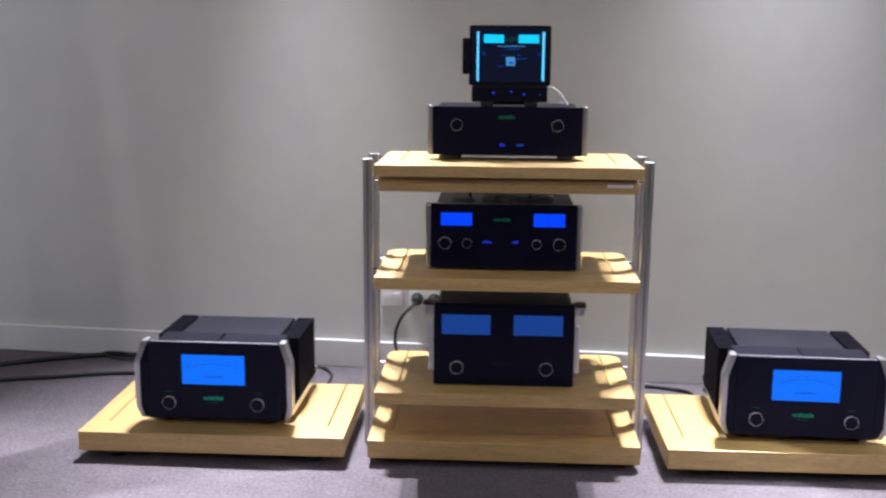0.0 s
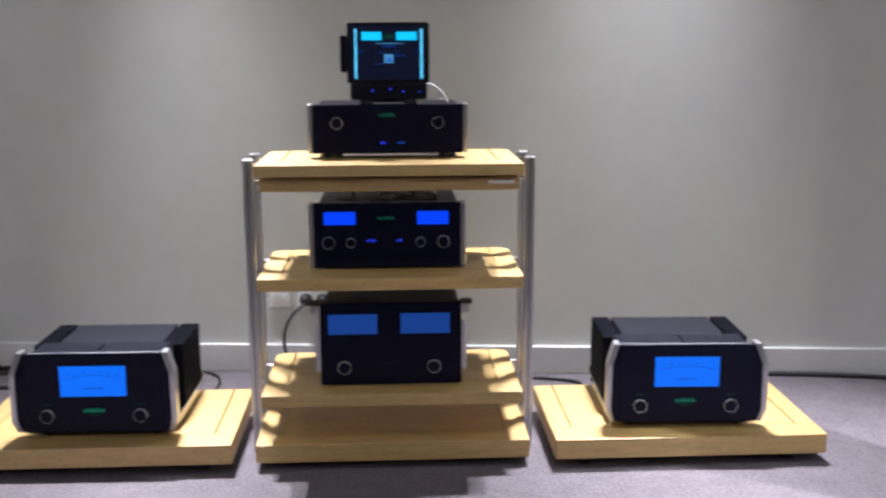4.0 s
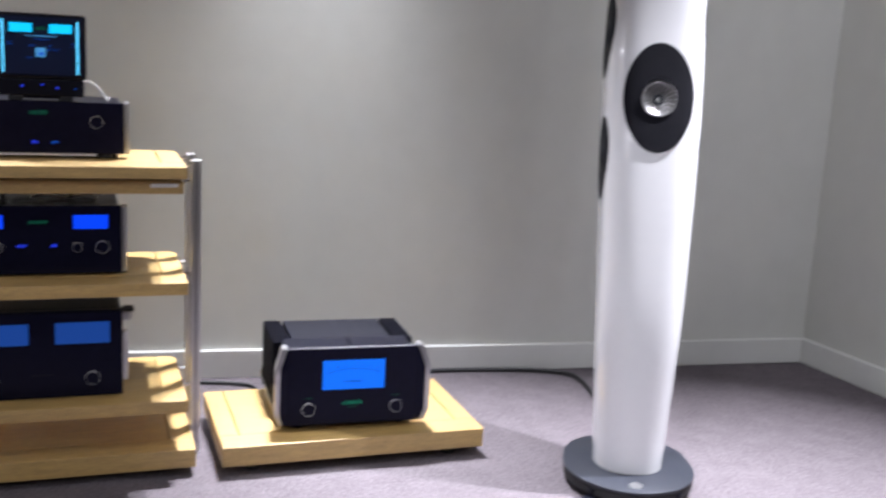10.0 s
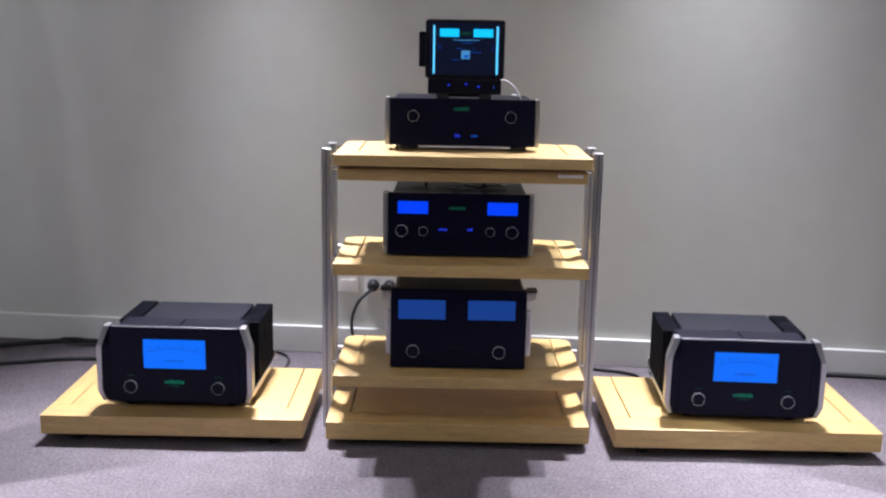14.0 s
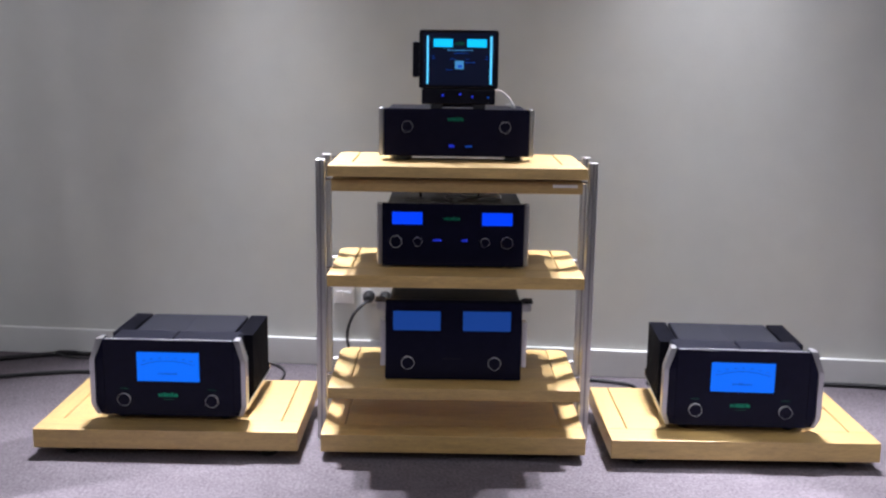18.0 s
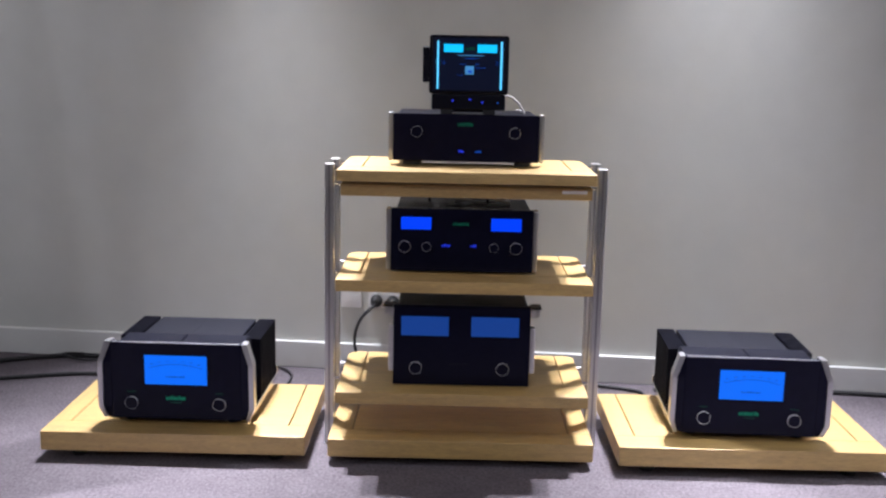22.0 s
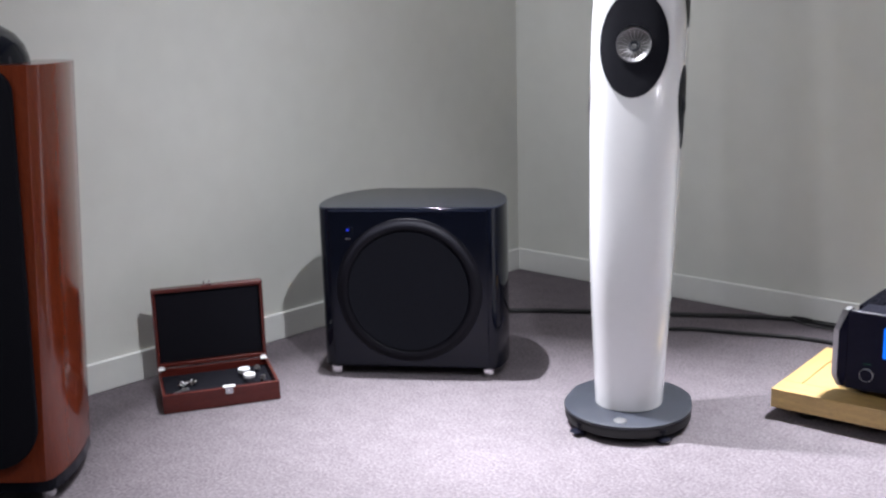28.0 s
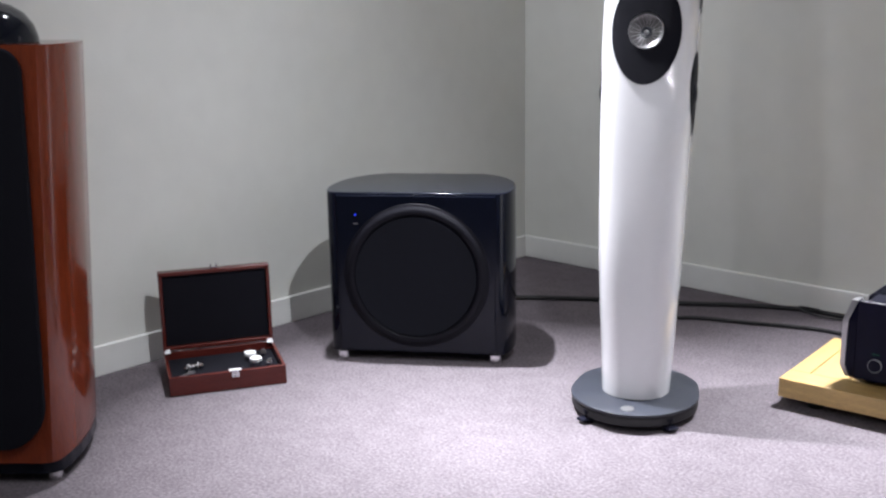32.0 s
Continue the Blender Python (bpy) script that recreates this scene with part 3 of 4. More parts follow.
def control_screen(m):
    rng = random.Random(51)
    a = thing("touch_screen", "small black touch screen with cyan graphics on the music server", "screen", m)
    f = part("frame", block(-0.110, 0.111, 0.0, 0.035, 0.056, 0.216, 0.007, 3), BLACK_PAINT, a, smooth=True)
    part("bezel_edge", block(-0.107, 0.108, -0.001, 0.034, 0.2162, 0.2185, 0.0008), STEEL, f, "bright top edge")
    s = part("screen", block(-0.098, 0.099, -0.0022, 0.0, 0.066, 0.208, 0.0006), SCREEN, f, "dark blue lit screen")
    part("level_bar", block(-0.0885, -0.0835, -0.0030, -0.0022, 0.069, 0.200), CYAN_BAR, s)
    part("level_bar", block(0.0870, 0.0925, -0.0030, -0.0022, 0.069, 0.200), CYAN_BAR, s)
    part("meter_window", block(-0.070, -0.017, -0.0030, -0.0022, 0.170, 0.192), CYAN, s)
    part("meter_window", block(0.023, 0.077, -0.0030, -0.0022, 0.170, 0.192), CYAN, s)
    part("maker_lettering", bars(-0.011, 0.017, 0.176, 0.185, -0.0024, 7, rng), GREEN, s)
    part("title_line", bars(-0.032, 0.041, 0.160, 0.1635, -0.0024, 18, rng), COVER, s)
    part("detail_line", bars(-0.014, 0.026, 0.1525, 0.1545, -0.0024, 12, rng), METER_INK, s)
    for x0, x1, z in ((-0.076, -0.066, 0.144), (-0.074, -0.064, 0.138), (-0.024, -0.008, 0.137), (0.018, 0.028, 0.137), (0.075, 0.082, 0.144), (0.074, 0.081, 0.137), (0.018, 0.048, 0.1275), (-0.034, -0.016, 0.107)):
        part("list_line", bars(x0, x1, z, z + 0.0022, -0.0024, 4, rng), METER_INK, s)
    part("cover_picture", block(-0.010, 0.014, -0.0030, -0.0022, 0.110, 0.133), COVER, s, "small pale blue album cover picture")
    part("cover_mark", block(-0.002, 0.010, -0.0036, -0.0030, 0.114, 0.121), METER_INK, s)
    part("side_pod", prism([(-0.128, 0.008), (-0.1102, 0.004), (-0.1102, 0.030), (-0.128, 0.026)], 0.086, 0.184, 0.003), BLACK_PAINT, a)
    lo = part("control_strip", block(-0.102, 0.104, 0.002, 0.034, 0.012, 0.0555, 0.004, 2), BLACK_PAINT, a)
    for x, z in ((-0.043, 0.037), (0.005, 0.041), (0.040, 0.034)):
        part("button_light", lathe([(0, 0), (0.0032, 0), (0.0032, 0.001), (0, 0.001)], 14), BLUE_TEXT, lo, "lit blue touch button", m=front(x, 0.002, z))
    part("button_light", lathe([(0, 0), (0.0025, 0), (0.0025, 0.001), (0, 0.001)], 12), METER_INK, lo, m=front(0.083, 0.002, 0.033))
    for sx in (-0.060, 0.060):
        part("foot", block(sx - 0.017, sx + 0.017, 0.004, 0.12, 0.0, 0.0125, 0.002), RUBBER, a)
    part("rear_stand", prism([(-0.05, 0.034), (0.05, 0.034), (0.04, 0.12), (-0.04, 0.12)], 0.004, 0.10, 0.003), BLACK_PAINT, a)
    return a


control_screen(pose(0, -0.800, 0.984))
screen_cable = part("screen_cable", tube([(0.09, -0.76, 1.03), (0.115, -0.765, 1.035), (0.140, -0.765, 1.018), (0.158, -0.75, 0.992), (0.165, -0.68, 0.985), (0.16, -0.55, 0.984), (0.15, -0.45, 0.97), (0.15, -0.43, 0.90)], 0.0035), CABLE_WHITE, smooth=True)
tagged(screen_cable, "thin white cable curving down behind the touch screen", "cable")


# ---- floor-standing loudspeakers ----
HALF_WIDTH = [(0.05, 0.097), (0.42, 0.115), (0.72, 0.1234), (1.02, 0.1322), (1.25, 0.1312), (1.42, 0.1264), (1.55, 0.105), (1.588, 0.0826)]
FRONT_Y = [(0.05, -0.095), (0.42, -0.0824), (0.72, -0.0389), (1.02, 0.0206), (1.25, 0.0747), (1.42, 0.1226), (1.55, 0.1763), (1.588, 0.2102)]
BACK_Y = [(0.05, 0.13), (0.42, 0.1776), (0.72, 0.2391), (1.02, 0.3016), (1.25, 0.3448), (1.42, 0.3676), (1.55, 0.3563), (1.588, 0.3302)]
WIDEST = 0.50  # where along its depth the body is widest


def body_point(z, a):
    """A point of the loudspeaker's skin: a is the angle round it, 0 at the front."""
    w, yf, yb = table(HALF_WIDTH, z), table(FRONT_Y, z), table(BACK_Y, z)
    yc = yf + (yb - yf) * WIDEST
    c, s = math.cos(a), math.sin(a)
    p = 2 / (2.3 + 1.5 * smoothstep(0.1, 0.85, z))
    x = w * math.copysign(abs(s) ** p, s)
    y = yc - (yc - yf if c > 0 else yb - yc) * math.copysign(abs(c) ** p, c)
    return Vector((x, y, z))


def body_normal(z, a):
    d = body_point(z, a + 0.02) - body_point(z, a - 0.02)
    u = body_point(z + 0.01, a) - body_point(z - 0.01, a)
    return d.cross(u).normalized()


def skin_disc(z, a, rx, rz, lift, name, mat, parent, label="", n=40, rings=6, bowl=0.0, hole=0.0):
    """An oval patch that follows the skin round (z, a) and stands proud of it, dished by bowl, with a round hole in it."""
    bm = bmesh.new()
    mid = body_point(z, a)
    nn = body_normal(z, a)
    across = Vector((0, 0, 1)).cross(nn).normalized()

    def on_skin(u, v):
        # walk round the skin until the point lies u across
        lo, hi = a - 1.3, a + 1.3
        for _ in range(22):
            t = (lo + hi) / 2
            if (body_point(z + v, t) - mid).dot(across) < u:
                lo = t
            else:
                hi = t
        q = body_point(z + v, lo)
        return q, body_normal(z + v, lo)

    rows = [] if hole else [[bm.verts.new(on_skin(0, 0)[0] + nn * (lift - bowl))]]
    for k in range(0 if hole else 1, rings + 1):
        f = k / rings
        row = []
        for i in range(n):
            t = 2 * math.pi * i / n
            q, m = on_skin((hole + (rx - hole) * f) * math.cos(t), (hole + (rz - hole) * f) * math.sin(t))
            row.append(bm.verts.new(q + m * (lift - bowl * (1 - f * f))))
        rows.append(row)
    edge = []
    for i in range(n):
        t = 2 * math.pi * i / n
        q, m = on_skin(rx * 1.012 * math.cos(t), rz * 1.012 * math.sin(t))
        edge.append(bm.verts.new(q - m * 0.004))
    rows.append(edge)
    if not hole:
        tip = rows.pop(0)[0]
        for i in range(n):
            bm.faces.new((tip, rows[0][i], rows[0][(i + 1) % n]))
    for ra, rb in zip(rows, rows[1:]):
        for i in range(n):
            bm.faces.new((ra[i], rb[i], rb[(i + 1) % n], ra[(i + 1) % n]))
    return part(name, bm, mat, parent, label, smooth=True)


def tower_speaker(m):
    t = thing("tower_loudspeaker", "tall curved white lacquered loudspeaker on a grey disc base", "loudspeaker", m, "white tower loudspeakers")
    plinth = [(0.182 * math.sin(2 * math.pi * i / 56), -0.012 - 0.195 * math.cos(2 * math.pi * i / 56) + (0.03 if math.cos(2 * math.pi * i / 56) < -0.3 else 0)) for i in range(56)]
    part("plinth", prism(plinth, 0.045, 0.054, 0.003, 2), BASE_GREY, t, "dark grey round metal plinth", smooth=True)
    part("plinth_underside", prism([(x * 0.985, y * 0.985) for x, y in plinth], 0.016, 0.0448, 0.006, 2), RUBBER, t)
    for a in (38, 142, 218, 322):
        x, y = 0.180 * math.sin(radians(a)), -0.192 * math.cos(radians(a))
        part("outrigger", block(-0.016, 0.016, -0.03, 0.05, 0.008, 0.0158, 0.003), BLACK_PAINT, t, "black steel outrigger", m=pose(x, y, 0, 0, 0, a if a < 180 else a - 360))
        f = part("spike_foot", lathe([(0, 0), (0.016, 0), (0.018, 0.003), (0.018, 0.010), (0.010, 0.014), (0.010, 0.028), (0.014, 0.029), (0.014, 0.036), (0, 0.036)], 18), BLACK_PAINT, t, m=pose(x, y, 0), smooth=True)
        part("locking_nut", lathe([(0.0, 0.0362), (0.006, 0.0362), (0.006, 0.040), (0, 0.040)], 10), CHROME, f, m=pose(x, y, 0))
    part("badge", lathe([(0, 0), (0.019, 0), (0.018, 0.0018), (0, 0.0022)], 28), STEEL, t, "round silver badge", m=pose(0.0, -0.162, 0.0541), smooth=True)
    zs = [0.056, 0.075] + [0.1 + 0.029 * i for i in range(50)] + [1.56, 1.575, 1.584, 1.588]
    secs = []
    for z in zs:
        secs.append([body_point(z, 2 * math.pi * i / 72) for i in range(72)])
    shell = loft(secs)
    opening = [f for f in shell.faces if f.normal.y < 0.3 and len(f.verts) == 4 and (f.calc_center_median().x / 0.076) ** 2 + ((f.calc_center_median().z - 1.07) / 0.112) ** 2 < 1 and f.calc_center_median().y < body_point(f.calc_center_median().z, math.pi / 2).y]
    bmesh.ops.delete(shell, geom=opening, context="FACES")
    body = part("body", shell, WHITE_LACQUER, t, "glossy white curved cabinet", smooth=True)
    part("neck", prism([(x * 0.92, y * 0.92 + 0.006) for x, y in [(v.x, v.y) for v in secs[0]]], 0.052, 0.057), RUBBER, t)
    off = pose(0, 0, 0)
    oval = skin_disc(1.070, 0.0, 0.093, 0.143, 0.0035, "driver_surround", CLOTH_BLACK, body, "matt black oval surround", hole=0.0475)
    oval.matrix_local = off
    y0 = body_point(1.066, 0).y
    hub = pose(0, y0 - 0.0045, 1.067, -13.2) @ FRONT @ Matrix.Diagonal((0.93, 0.93, 0.75, 1.0))  # square to the skin, which leans back here
    part("midrange_cone", lathe([(0.0465, -0.020), (0.0515, -0.004), (0.0505, 0.0012), (0.0480, 0.0012), (0.0455, -0.0022), (0.034, -0.0105), (0.024, -0.0165), (0.0165, -0.0195)], 48), CONE, body, "silver-grey metal driver cone set back in the surround", m=hub, smooth=True)
    part("tweeter_ring", lathe([(0.0164, -0.0197), (0.0150, -0.0172), (0.0115, -0.0180), (0.0082, -0.0200), (0.0, -0.0205)], 32), BASE_GREY, body, m=hub, smooth=True)
    part("tweeter", lathe([(0, -0.0105), (0.003, -0.0112), (0.006, -0.0140), (0.0078, -0.0198)], 24), STEEL, body, "small metal tweeter dome", m=hub, smooth=True)
    for i in range(20):
        blade = block(-0.0006, 0.0006, 0.0185, 0.0450, -0.0015, 0.0018)
        for v in blade.verts:
            v.co.z += -0.0190 + (v.co.y - 0.0165) / 0.029 * 0.0168
        bmesh.ops.rotate(blade, verts=blade.verts, matrix=Matrix.Rotation(radians(18 * i), 3, "Z"))
        part("waveguide_fin", blade, STEEL, body, m=hub)
    for s in (-1, 1):
        for z in (1.226, 0.893):
            ang = s * math.pi * 0.481
            d = skin_disc(z, ang, 0.063, 0.117, 0.0006, "bass_driver", WOOFER, body, "dark grey bass driver in the side")
            d.matrix_local = off
            r = skin_disc(z, ang, 0.034, 0.035, 0.0014, "dust_cap", BLACK_PAINT, d, n=24, rings=3, bowl=-0.006)
    return t


tower_speaker(pose(-1.510, -1.210, 0, 0, 0, 21.0))
tower_speaker(pose(1.534, -1.232, 0, 0, 0, -21.0))


# ---- subwoofer ----
def subwoofer(m):
    s = thing("subwoofer", "gloss black subwoofer with a large round driver on the carpet", "subwoofer", m)
    half = [(0.262, 0.0), (0.282, 0.006), (0.293, 0.020), (0.305, 0.06), (0.312, 0.11), (0.309, 0.18), (0.297, 0.25), (0.270, 0.315), (0.228, 0.372), (0.170, 0.408)]
    line = half + [(-x, y) for x, y in half[::-1]]
    cabinet = part("cabinet", prism(line, 0.030, 0.566, 0.0045, 3), PIANO_BLACK, s, smooth=True)
    for face in cabinet.data.polygons:
        face.use_smooth = abs(face.normal.z) < 0.99 and face.normal.y > -0.99
    part("baffle", block(-0.258, 0.258, -0.006, 0.001, 0.036, 0.558, 0.003, 2), PIANO_BLACK, s)
    part("driver_surround", lathe([(0.240, 0), (0.238, 0.002), (0.232, 0.003), (0.228, 0.006), (0.222, 0.0105), (0.214, 0.0128), (0.206, 0.0105), (0.200, 0.005), (0.196, -0.001)], 72), SURROUND, s, "thick black rubber driver surround", m=front(0, -0.006, 0.293), smooth=True)
    part("driver_cone", lathe([(0, -0.010), (0.07, -0.012), (0.13, -0.010), (0.170, -0.006), (0.198, -0.002)], 72), WOOFER, s, "matt black woofer cone", m=front(0, -0.0085, 0.293) @ pose(0, 0, 0.012), smooth=True)
    part("control_panel", block(-0.215, -0.178, -0.0075, -0.006, 0.458, 0.506, 0.0006), PIANO_BLACK, s)
    part("power_light", lathe([(0, 0), (0.004, 0), (0.003, 0.0015), (0, 0.002)], 14), BLUE_TEXT, s, "tiny blue power light", m=front(-0.195, -0.0075, 0.494))
    part("button", block(-0.203, -0.187, -0.0085, -0.0075, 0.464, 0.467), STEEL, s)
    for x, y in ((-0.255, 0.020), (0.255, 0.020), (-0.2, 0.29), (0.2, 0.29)):
        f = part("foot", block(x - 0.017, x + 0.017, y - 0.016, y + 0.016, 0.0, 0.030, 0.003), CHROME, s, "square chrome foot")
    return s


subwoofer(pose(-2.272, -1.285, 0, 0, 0, 30.1))


# ---- open wooden case ----
def wooden_case(m):
    c = thing("wooden_case", "open mahogany presentation case with dark lining on the carpet", "case", m)
    L, D, H, T = 0.178, 0.262, 0.061, 0.009
    box = part("box", block(-L, L, 0, T, 0, H, 0.002), MAHOGANY, c)
    part("back_wall", block(-L, L, D - T, D, 0, H, 0.002), MAHOGANY, box)
    for s in (-1, 1):
        part("side_wall", block(min(s * L, s * (L - T)), max(s * L, s * (L - T)), T + 0.0004, D - T - 0.0004, 0, H, 0.0015), MAHOGANY, box)
    part("floor_panel", block(-L + T, L - T, T, D - T, 0.001, 0.010), MAHOGANY, box)
    part("lining", block(-L + T + 0.001, L - T - 0.001, T + 0.001, D - T - 0.001, 0.010, 0.036), CLOTH_BLACK, c, "black foam lining")
    lid = part("lid", block(-L, L, D + 0.018, D + 0.026, H + 0.004, H + 0.266, 0.002), MAHOGANY, c)
    for x0, x1, z0, z1 in ((-L, L, H + 0.253, H + 0.2662), (-L, L, H + 0.0038, H + 0.017)):
        part("lid_rail", block(x0, x1, D - 0.008, D + 0.0178, z0, z1, 0.002), MAHOGANY, lid)
    for s in (-1, 1):
        part("lid_rail", block(min(s * L, s * (L - 0.011)), max(s * L, s * (L - 0.011)), D - 0.008, D + 0.0178, H + 0.0174, H + 0.2526, 0.002), MAHOGANY, lid)
    part("lid_lining", block(-L + 0.012, L - 0.012, D + 0.004, D + 0.0178, H + 0.018, H + 0.252, 0.002), CLOTH_BLACK, lid, "black padded lid lining")
    for s in (-1, 1):
        h = part("hinge", rod(0.004, -0.008, 0.008, 12), KNOB_RING, c, "chrome stay hinge", m=pose(s * (L - 0.012), D - 0.006, H + 0.006, 0, 90, 0))
        part("hinge_plate", block(s * (L - 0.012) - 0.010, s * (L - 0.012) + 0.010, D - 0.024, D - 0.010, H + 0.0005, H + 0.003, 0.0005), KNOB_RING, h)
    k = part("catch_plate", block(0.010, 0.034, -0.003, 0.0, 0.040, 0.0635, 0.001), CHROME, c, "chrome front catch")
    part("catch_knob", rod(0.004, 0, 0.006, 12), CHROME, k, m=front(0.022, -0.003, 0.047))
    part("catch_bridge", block(0.004, 0.040, -0.0028, 0.013, H + 0.0006, H + 0.003), KNOB_RING, k)
    u = part("lid_catch", block(-0.013, 0.013, D + 0.004, D + 0.016, H + 0.2666, H + 0.271, 0.001), CHROME, c, "chrome lid catch")
    for x in (-0.009, 0.009):
        part("catch_loop", rod(0.003, 0, 0.008, 10), CHROME, u, m=pose(x, D + 0.010, H + 0.271))
    return c


CASE = pose(-2.572, -1.8335, 0, 0, 0, 57.0)
wooden_case(CASE)


def case_accessory(x, y, kind, turn=0):
    m = CASE @ pose(x, y, 0.0362, 0, 0, turn)
    if kind == "disc":
        o = thing("spike_shoe", "round polished chrome spike shoe lying in the open case", "spike shoe", m, "case accessories")
        part("collar", lathe([(0, 0), (0.013, 0), (0.013, 0.012), (0.010, 0.014), (0, 0.014)], 20), CHROME, o, smooth=True)
        part("cap", lathe([(0, 0.014), (0.018, 0.014), (0.0195, 0.017), (0.0195, 0.024), (0.018, 0.026), (0.004, 0.0245), (0, 0.0245)], 24), KNOB_RING, o, smooth=True)
    elif kind == "spike":
        o = thing("floor_spike", "short chrome floor spike lying in the open case", "spike", m, "case accessories")
        part("shaft", lathe([(0, -0.018), (0.006, -0.012), (0.006, 0.006), (0.009, 0.007), (0.009, 0.016), (0, 0.016)], 16), CHROME, o, smooth=True, m=pose(0, 0, 0.009, 0, 90, 0))
        part("nut", lathe([(0.0065, 0.0), (0.0105, 0.0), (0.0105, 0.004), (0.0065, 0.004)], 6), STEEL, o, m=pose(-0.002, 0, 0.0105, 0, 90, 0))
    else:
        o = thing("spanner", "small flat steel spanner lying in the open case", "spanner", m, "case accessories")
        part("shank", block(-0.022, 0.022, -0.004, 0.004, 0, 0.004, 0.001), STEEL, o)
        part("jaw", lathe([(0.005, 0), (0.011, 0), (0.011, 0.004), (0.005, 0.004), (0.005, 0)], 14), STEEL, o, m=pose(0.028, 0, 0))
    return o


case_accessory(0.089, 0.163, "disc")
case_accessory(0.098, 0.103, "disc")
case_accessory(0.138, 0.090, "spike", 70)
case_accessory(0.135, 0.195, "spike", 80)
case_accessory(-0.110, 0.125, "spike", 30)
case_accessory(-0.080, 0.135, "spike", -15)
case_accessory(-0.125, 0.080, "spanner", 40)
case_accessory(0.020, 0.040, "spanner", 5)


# ---- cherry loudspeaker at the side ----
def cherry_speaker(m):
    c = thing("cherry_loudspeaker", "large cherry-veneered loudspeaker with black grille and dark domed head", "loudspeaker", m)
    half = [(0.150, 0.0), (0.178, 0.006), (0.192, 0.022), (0.200, 0.06), (0.203, 0.13), (0.195, 0.218), (0.173, 0.317), (0.136, 0.406), (0.087, 0.473), (0.038, 0.502)]
    line = half + [(-x, y) for x, y in half[::-1]]
    secs = []
    for i in range(13):
        z = 0.062 + (1.07 - 0.062) * i / 12
        t = (z - 0.062) / 1.008
        secs.append([Vector((x * (0.93 + 0.16 * t), y + 0.085 * t, z)) for x, y in line[::-1]])
    part("cabinet", loft(secs), CHERRY, c, "glossy cherry veneer cabinet", smooth=True)
    part("plinth", prism([(x * 0.93, y * 0.95 + 0.012) for x, y in line], 0.028, 0.062, 0.002), PIANO_BLACK, c, "black plinth")
    g = []
    for i in range(13):
        a = radians(90 * i / 12)
        g.append((0.162 - 0.06 + 0.06 * math.cos(a), 1.005 + 0.06 * math.sin(a)))
    lo = [(0.162 - 0.11 + 0.11 * math.cos(radians(t)), 0.215 + 0.115 * math.sin(radians(t))) for t in range(-90, 1, 10)]
    right = lo + g
    outline = right + [(-x, z) for x, z in right[::-1]]
    b = prism(outline, 0.0, 0.016, 0.004, 2)
    bmesh.ops.transform(b, matrix=FRONT, verts=b.verts)
    for v in b.verts:
        t = (v.co.z - 0.062) / 1.008
        v.co.y += 0.085 * t
    part("grille", b, CLOTH_BLACK, c, "black cloth grille with rounded corners")
    part("maker_lettering", bars(-0.03, 0.03, 0.088, 0.094, -0.0004, 6, random.Random(61)), STEEL, c)
    part("head", lathe([(0.148, 1.071), (0.147, 1.085), (0.138, 1.115), (0.118, 1.143), (0.088, 1.163), (0.05, 1.175), (0, 1.179)], 40), PIANO_BLACK, c, "dark glossy domed driver head", m=pose(-0.03, 0.27, 0), smooth=True)
    part("tweeter_pod", lathe([(0, 0), (0.024, 0.004), (0.03, 0.03), (0.024, 0.12), (0.008, 0.2), (0, 0.205)], 24), PIANO_BLACK, c, "dark tapered tweeter tube", m=pose(0, 0.17, 1.205, -90), smooth=True)
    for x, y in ((-0.15, 0.05), (0.15, 0.05), (-0.1, 0.38), (0.1, 0.38)):
        part("foot", lathe([(0, 0), (0.018, 0), (0.019, 0.002), (0.019, 0.024), (0.017, 0.028), (0, 0.028)], 20), CHROME, c, "round chrome foot", m=pose(x, y, 0), smooth=True)
    return c


cherry_speaker(pose(-2.530, -2.630, 0, 0, 0, 37))


# ---- sockets and cables ----
WALL_DIR = (BR - BL).normalized()
WALL_YAW = math.degrees(math.atan2(WALL_DIR.y, WALL_DIR.x))


def wall_at(x):
    return BL.y + (x - BL.x) * WALL_DIR.y / WALL_DIR.x


def socket(x, z, w, h, kind):
    o = thing("wall_socket", "white plastic wall socket plate behind the rack", "socket", pose(x, wall_at(x), z, 0, 0, WALL_YAW), "wall sockets")
    part("plate", block(-w / 2, w / 2, -0.009, 0, -h / 2, h / 2, 0.003, 2), PLASTIC_WHITE, o)
    if kind == "switch":
        for i in (-1, 1):
            part("rocker", block(i * w * 0.2 - 0.012, i * w * 0.2 + 0.012, -0.012, -0.009, -0.012, 0.014, 0.002), PLASTIC_WHITE, o)
    else:
        for i in (-1, 1):
            part("outlet", lathe([(0.021, 0), (0.021, 0.002), (0.017, 0.002), (0.017, 0)], 24), PLASTIC_WHITE, o, m=front(i * w * 0.25, -0.009, 0))
    return o


socket(-0.395, 0.268, 0.075, 0.068, "switch")
socket(-0.275, 0.270, 0.115, 0.068, "outlet")
plug = thing("mains_plug", "round black mains plug in the wall socket", "plug", pose(-0.303, wall_at(-0.303) - 0.010, 0.266))
part("plug_body", lathe([(0, 0), (0.021, 0), (0.022, 0.004), (0.020, 0.03), (0.012, 0.044), (0, 0.046)], 24), RUBBER, plug, m=FRONT.copy(), smooth=True)
plug2 = copy_thing(plug, pose(-0.243, wall_at(-0.243) - 0.010, 0.264))
tagged(plug, group="mains plugs"), tagged(plug2, group="mains plugs")


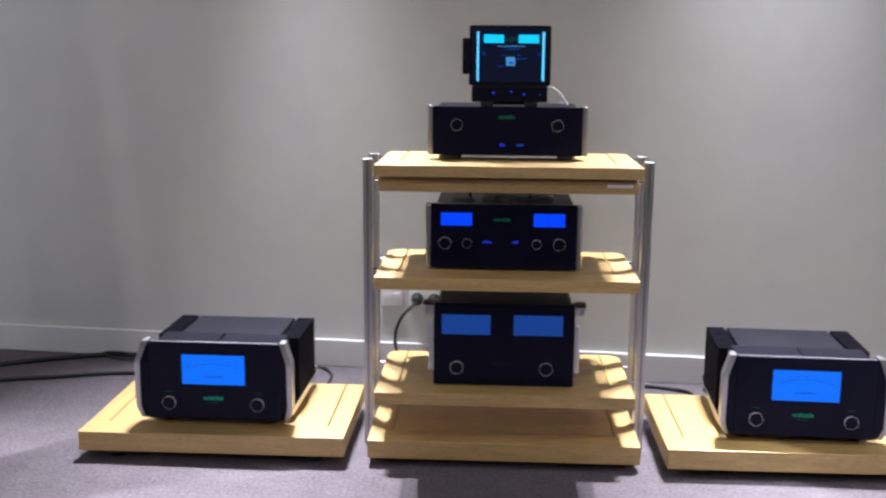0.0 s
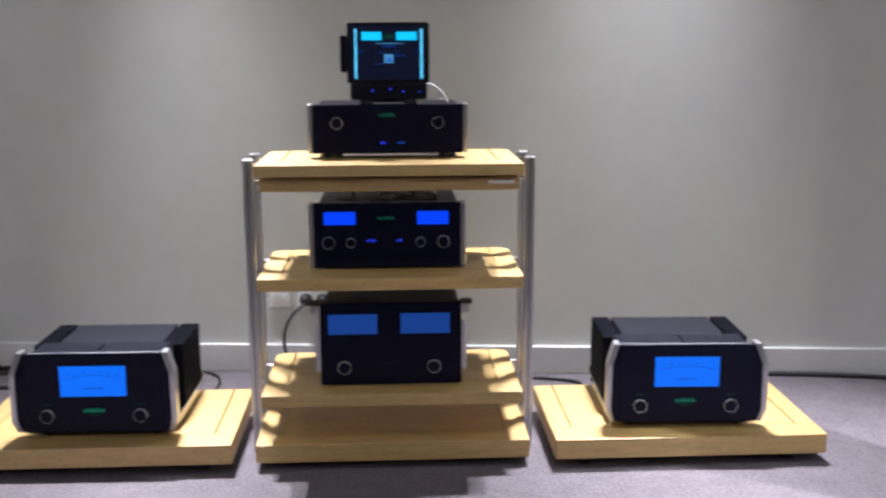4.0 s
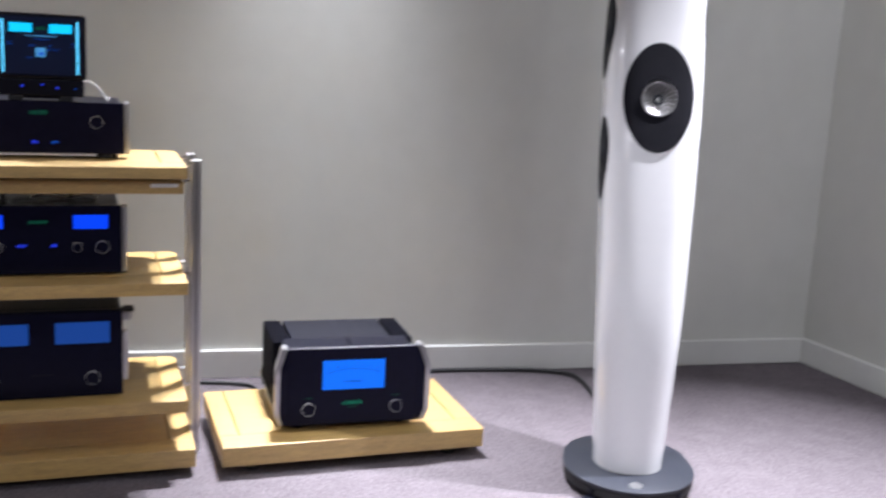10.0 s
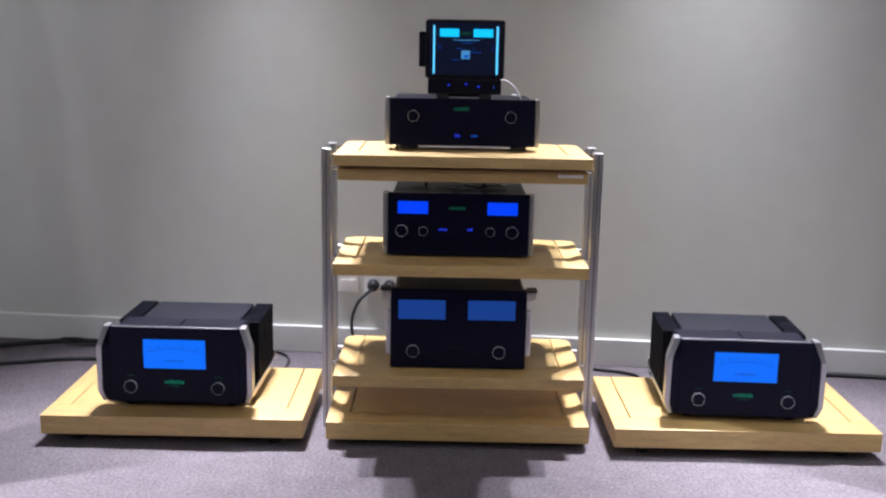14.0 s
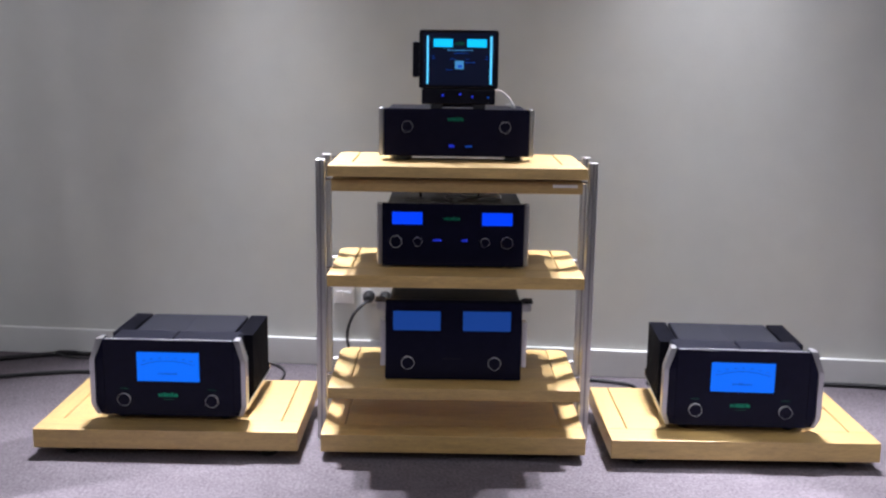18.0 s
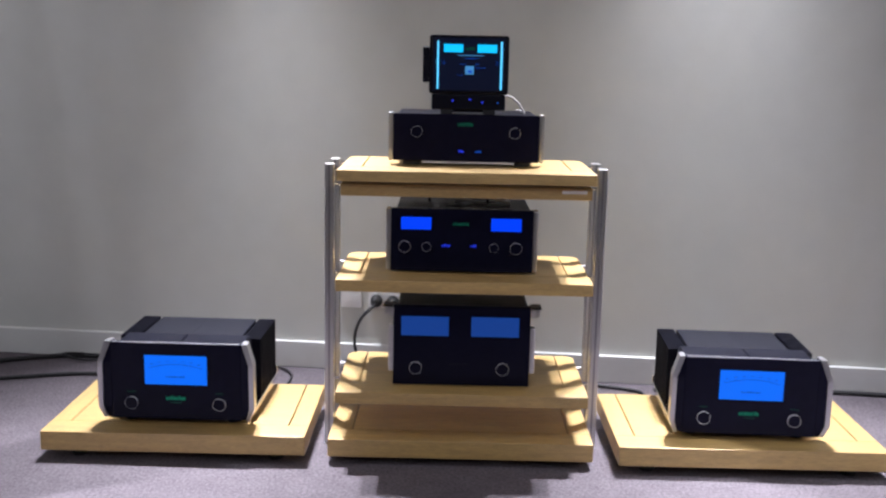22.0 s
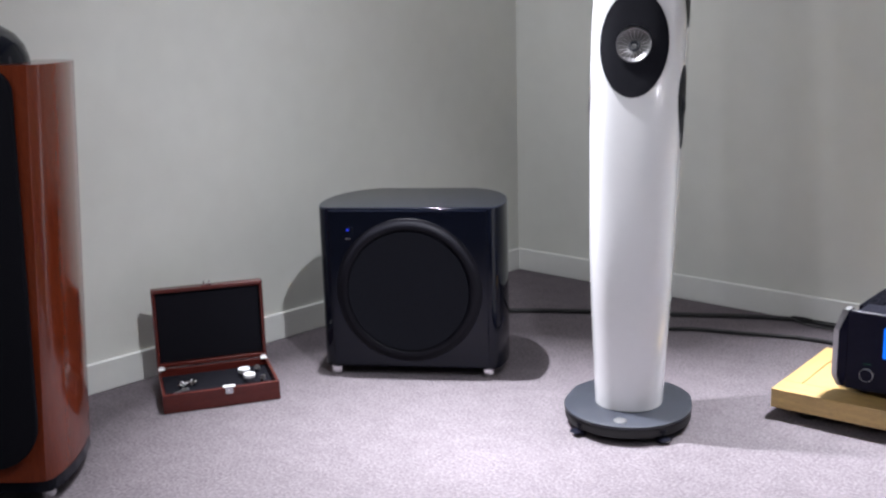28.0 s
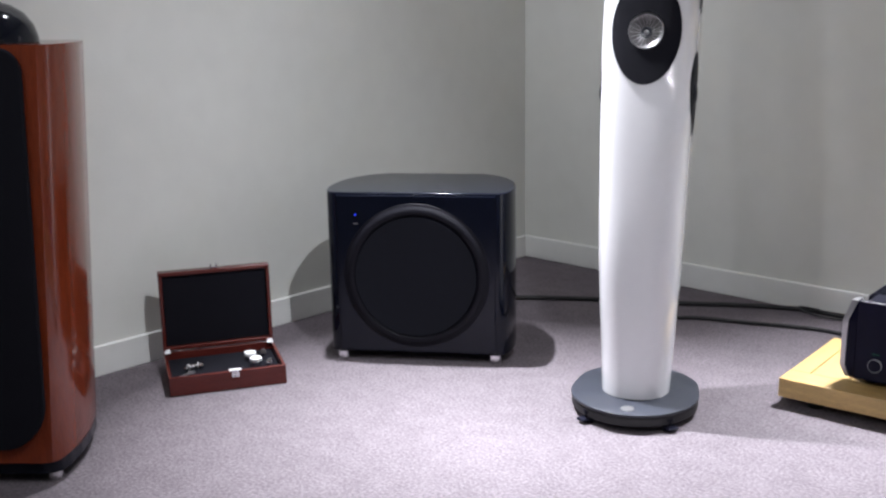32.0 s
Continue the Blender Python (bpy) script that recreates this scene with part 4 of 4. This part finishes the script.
def cable(points, r, label, mat=RUBBER):
    return tagged(part("cable", tube(points, r), mat, smooth=True), label, "cable", "floor cables" if points[0][2] < 0.05 else "")


cable([(-0.303, -0.125, 0.262), (-0.318, -0.150, 0.255), (-0.352, -0.165, 0.22), (-0.372, -0.17, 0.16), (-0.365, -0.18, 0.10), (-0.33, -0.19, 0.04), (-0.28, -0.22, 0.012), (-0.15, -0.30, 0.008)], 0.0055, "black mains cable hanging from the wall plug")
cable([(-2.70, -0.70, 0.009), (-2.437, -0.481, 0.009), (-2.16, -0.315, 0.009), (-1.869, -0.175, 0.009), (-1.65, -0.06, 0.009), (-1.47, 0.005, 0.009), (-1.34, 0.008, 0.009), (-1.15, -0.02, 0.009), (-0.95, -0.02, 0.009), (-0.667, -0.025, 0.009), (-0.5, -0.04, 0.009), (-0.2, -0.10, 0.009)], 0.009, "thick black speaker cable lying along the wall")
cable([(-1.62, -1.06, 0.008), (-1.9, -0.55, 0.008), (-1.784, -0.345, 0.008), (-1.55, -0.262, 0.008), (-1.35, -0.205, 0.008), (-1.2, -0.22, 0.008), (-1.0, -0.32, 0.008), (-0.85, -0.42, 0.02), (-0.82, -0.455, 0.12)], 0.007, "thick black speaker cable crossing the carpet")
cable([(-1.40, 0.0, 0.02), (-1.47, -0.02, 0.024), (-1.40, -0.05, 0.012), (-1.25, -0.04, 0.009), (-1.0, -0.05, 0.009), (-0.7, -0.06, 0.009), (-0.60, -0.16, 0.007), (-0.62, -0.32, 0.007), (-0.70, -0.46, 0.10)], 0.0045, "black cable looping along the wall")
cable([(0.80, -0.475, 0.11), (0.76, -0.40, 0.02), (0.80, -0.28, 0.008), (1.05, -0.225, 0.008), (1.3, -0.222, 0.008), (1.533, -0.250, 0.008), (1.737, -0.305, 0.008), (1.80, -0.42, 0.008), (1.72, -0.75, 0.008), (1.62, -1.02, 0.012)], 0.008, "thick black speaker cable lying along the wall")
cable([(0.70, -0.46, 0.12), (0.645, -0.38, 0.02), (0.62, -0.26, 0.008), (0.45, -0.20, 0.008), (0.1, -0.17, 0.008)], 0.006, "black cable on the carpet behind the rack")
for x in (-0.104, 0.066):
    cable([(x, -0.60, 0.712), (x, -0.66, 0.7225), (x, -0.715, 0.726), (x, -0.722, 0.738), (x, -0.722, 0.762)], 0.0036, "thin black interconnect cable rising from the preamplifier to the shelf")
for x, y0 in ((-0.055, -0.60), (-0.012, -0.58)):
    cable([(x, y0, 0.90), (x, y0 + 0.10, 0.86), (x, -0.53, 0.80), (x, -0.545, 0.74), (x, -0.56, 0.70), (x, -0.555, 0.62)], 0.005, "black interconnect cable behind the rack shelves")
cable([(-0.03, -0.70, 0.722), (0.0, -0.71, 0.730), (0.03, -0.69, 0.722), (0.06, -0.70, 0.722), (0.10, -0.715, 0.730), (0.13, -0.70, 0.722), (0.12, -0.60, 0.722), (0.12, -0.54, 0.70)], 0.0038, "thin white cable looping behind the preamplifier", CABLE_WHITE)
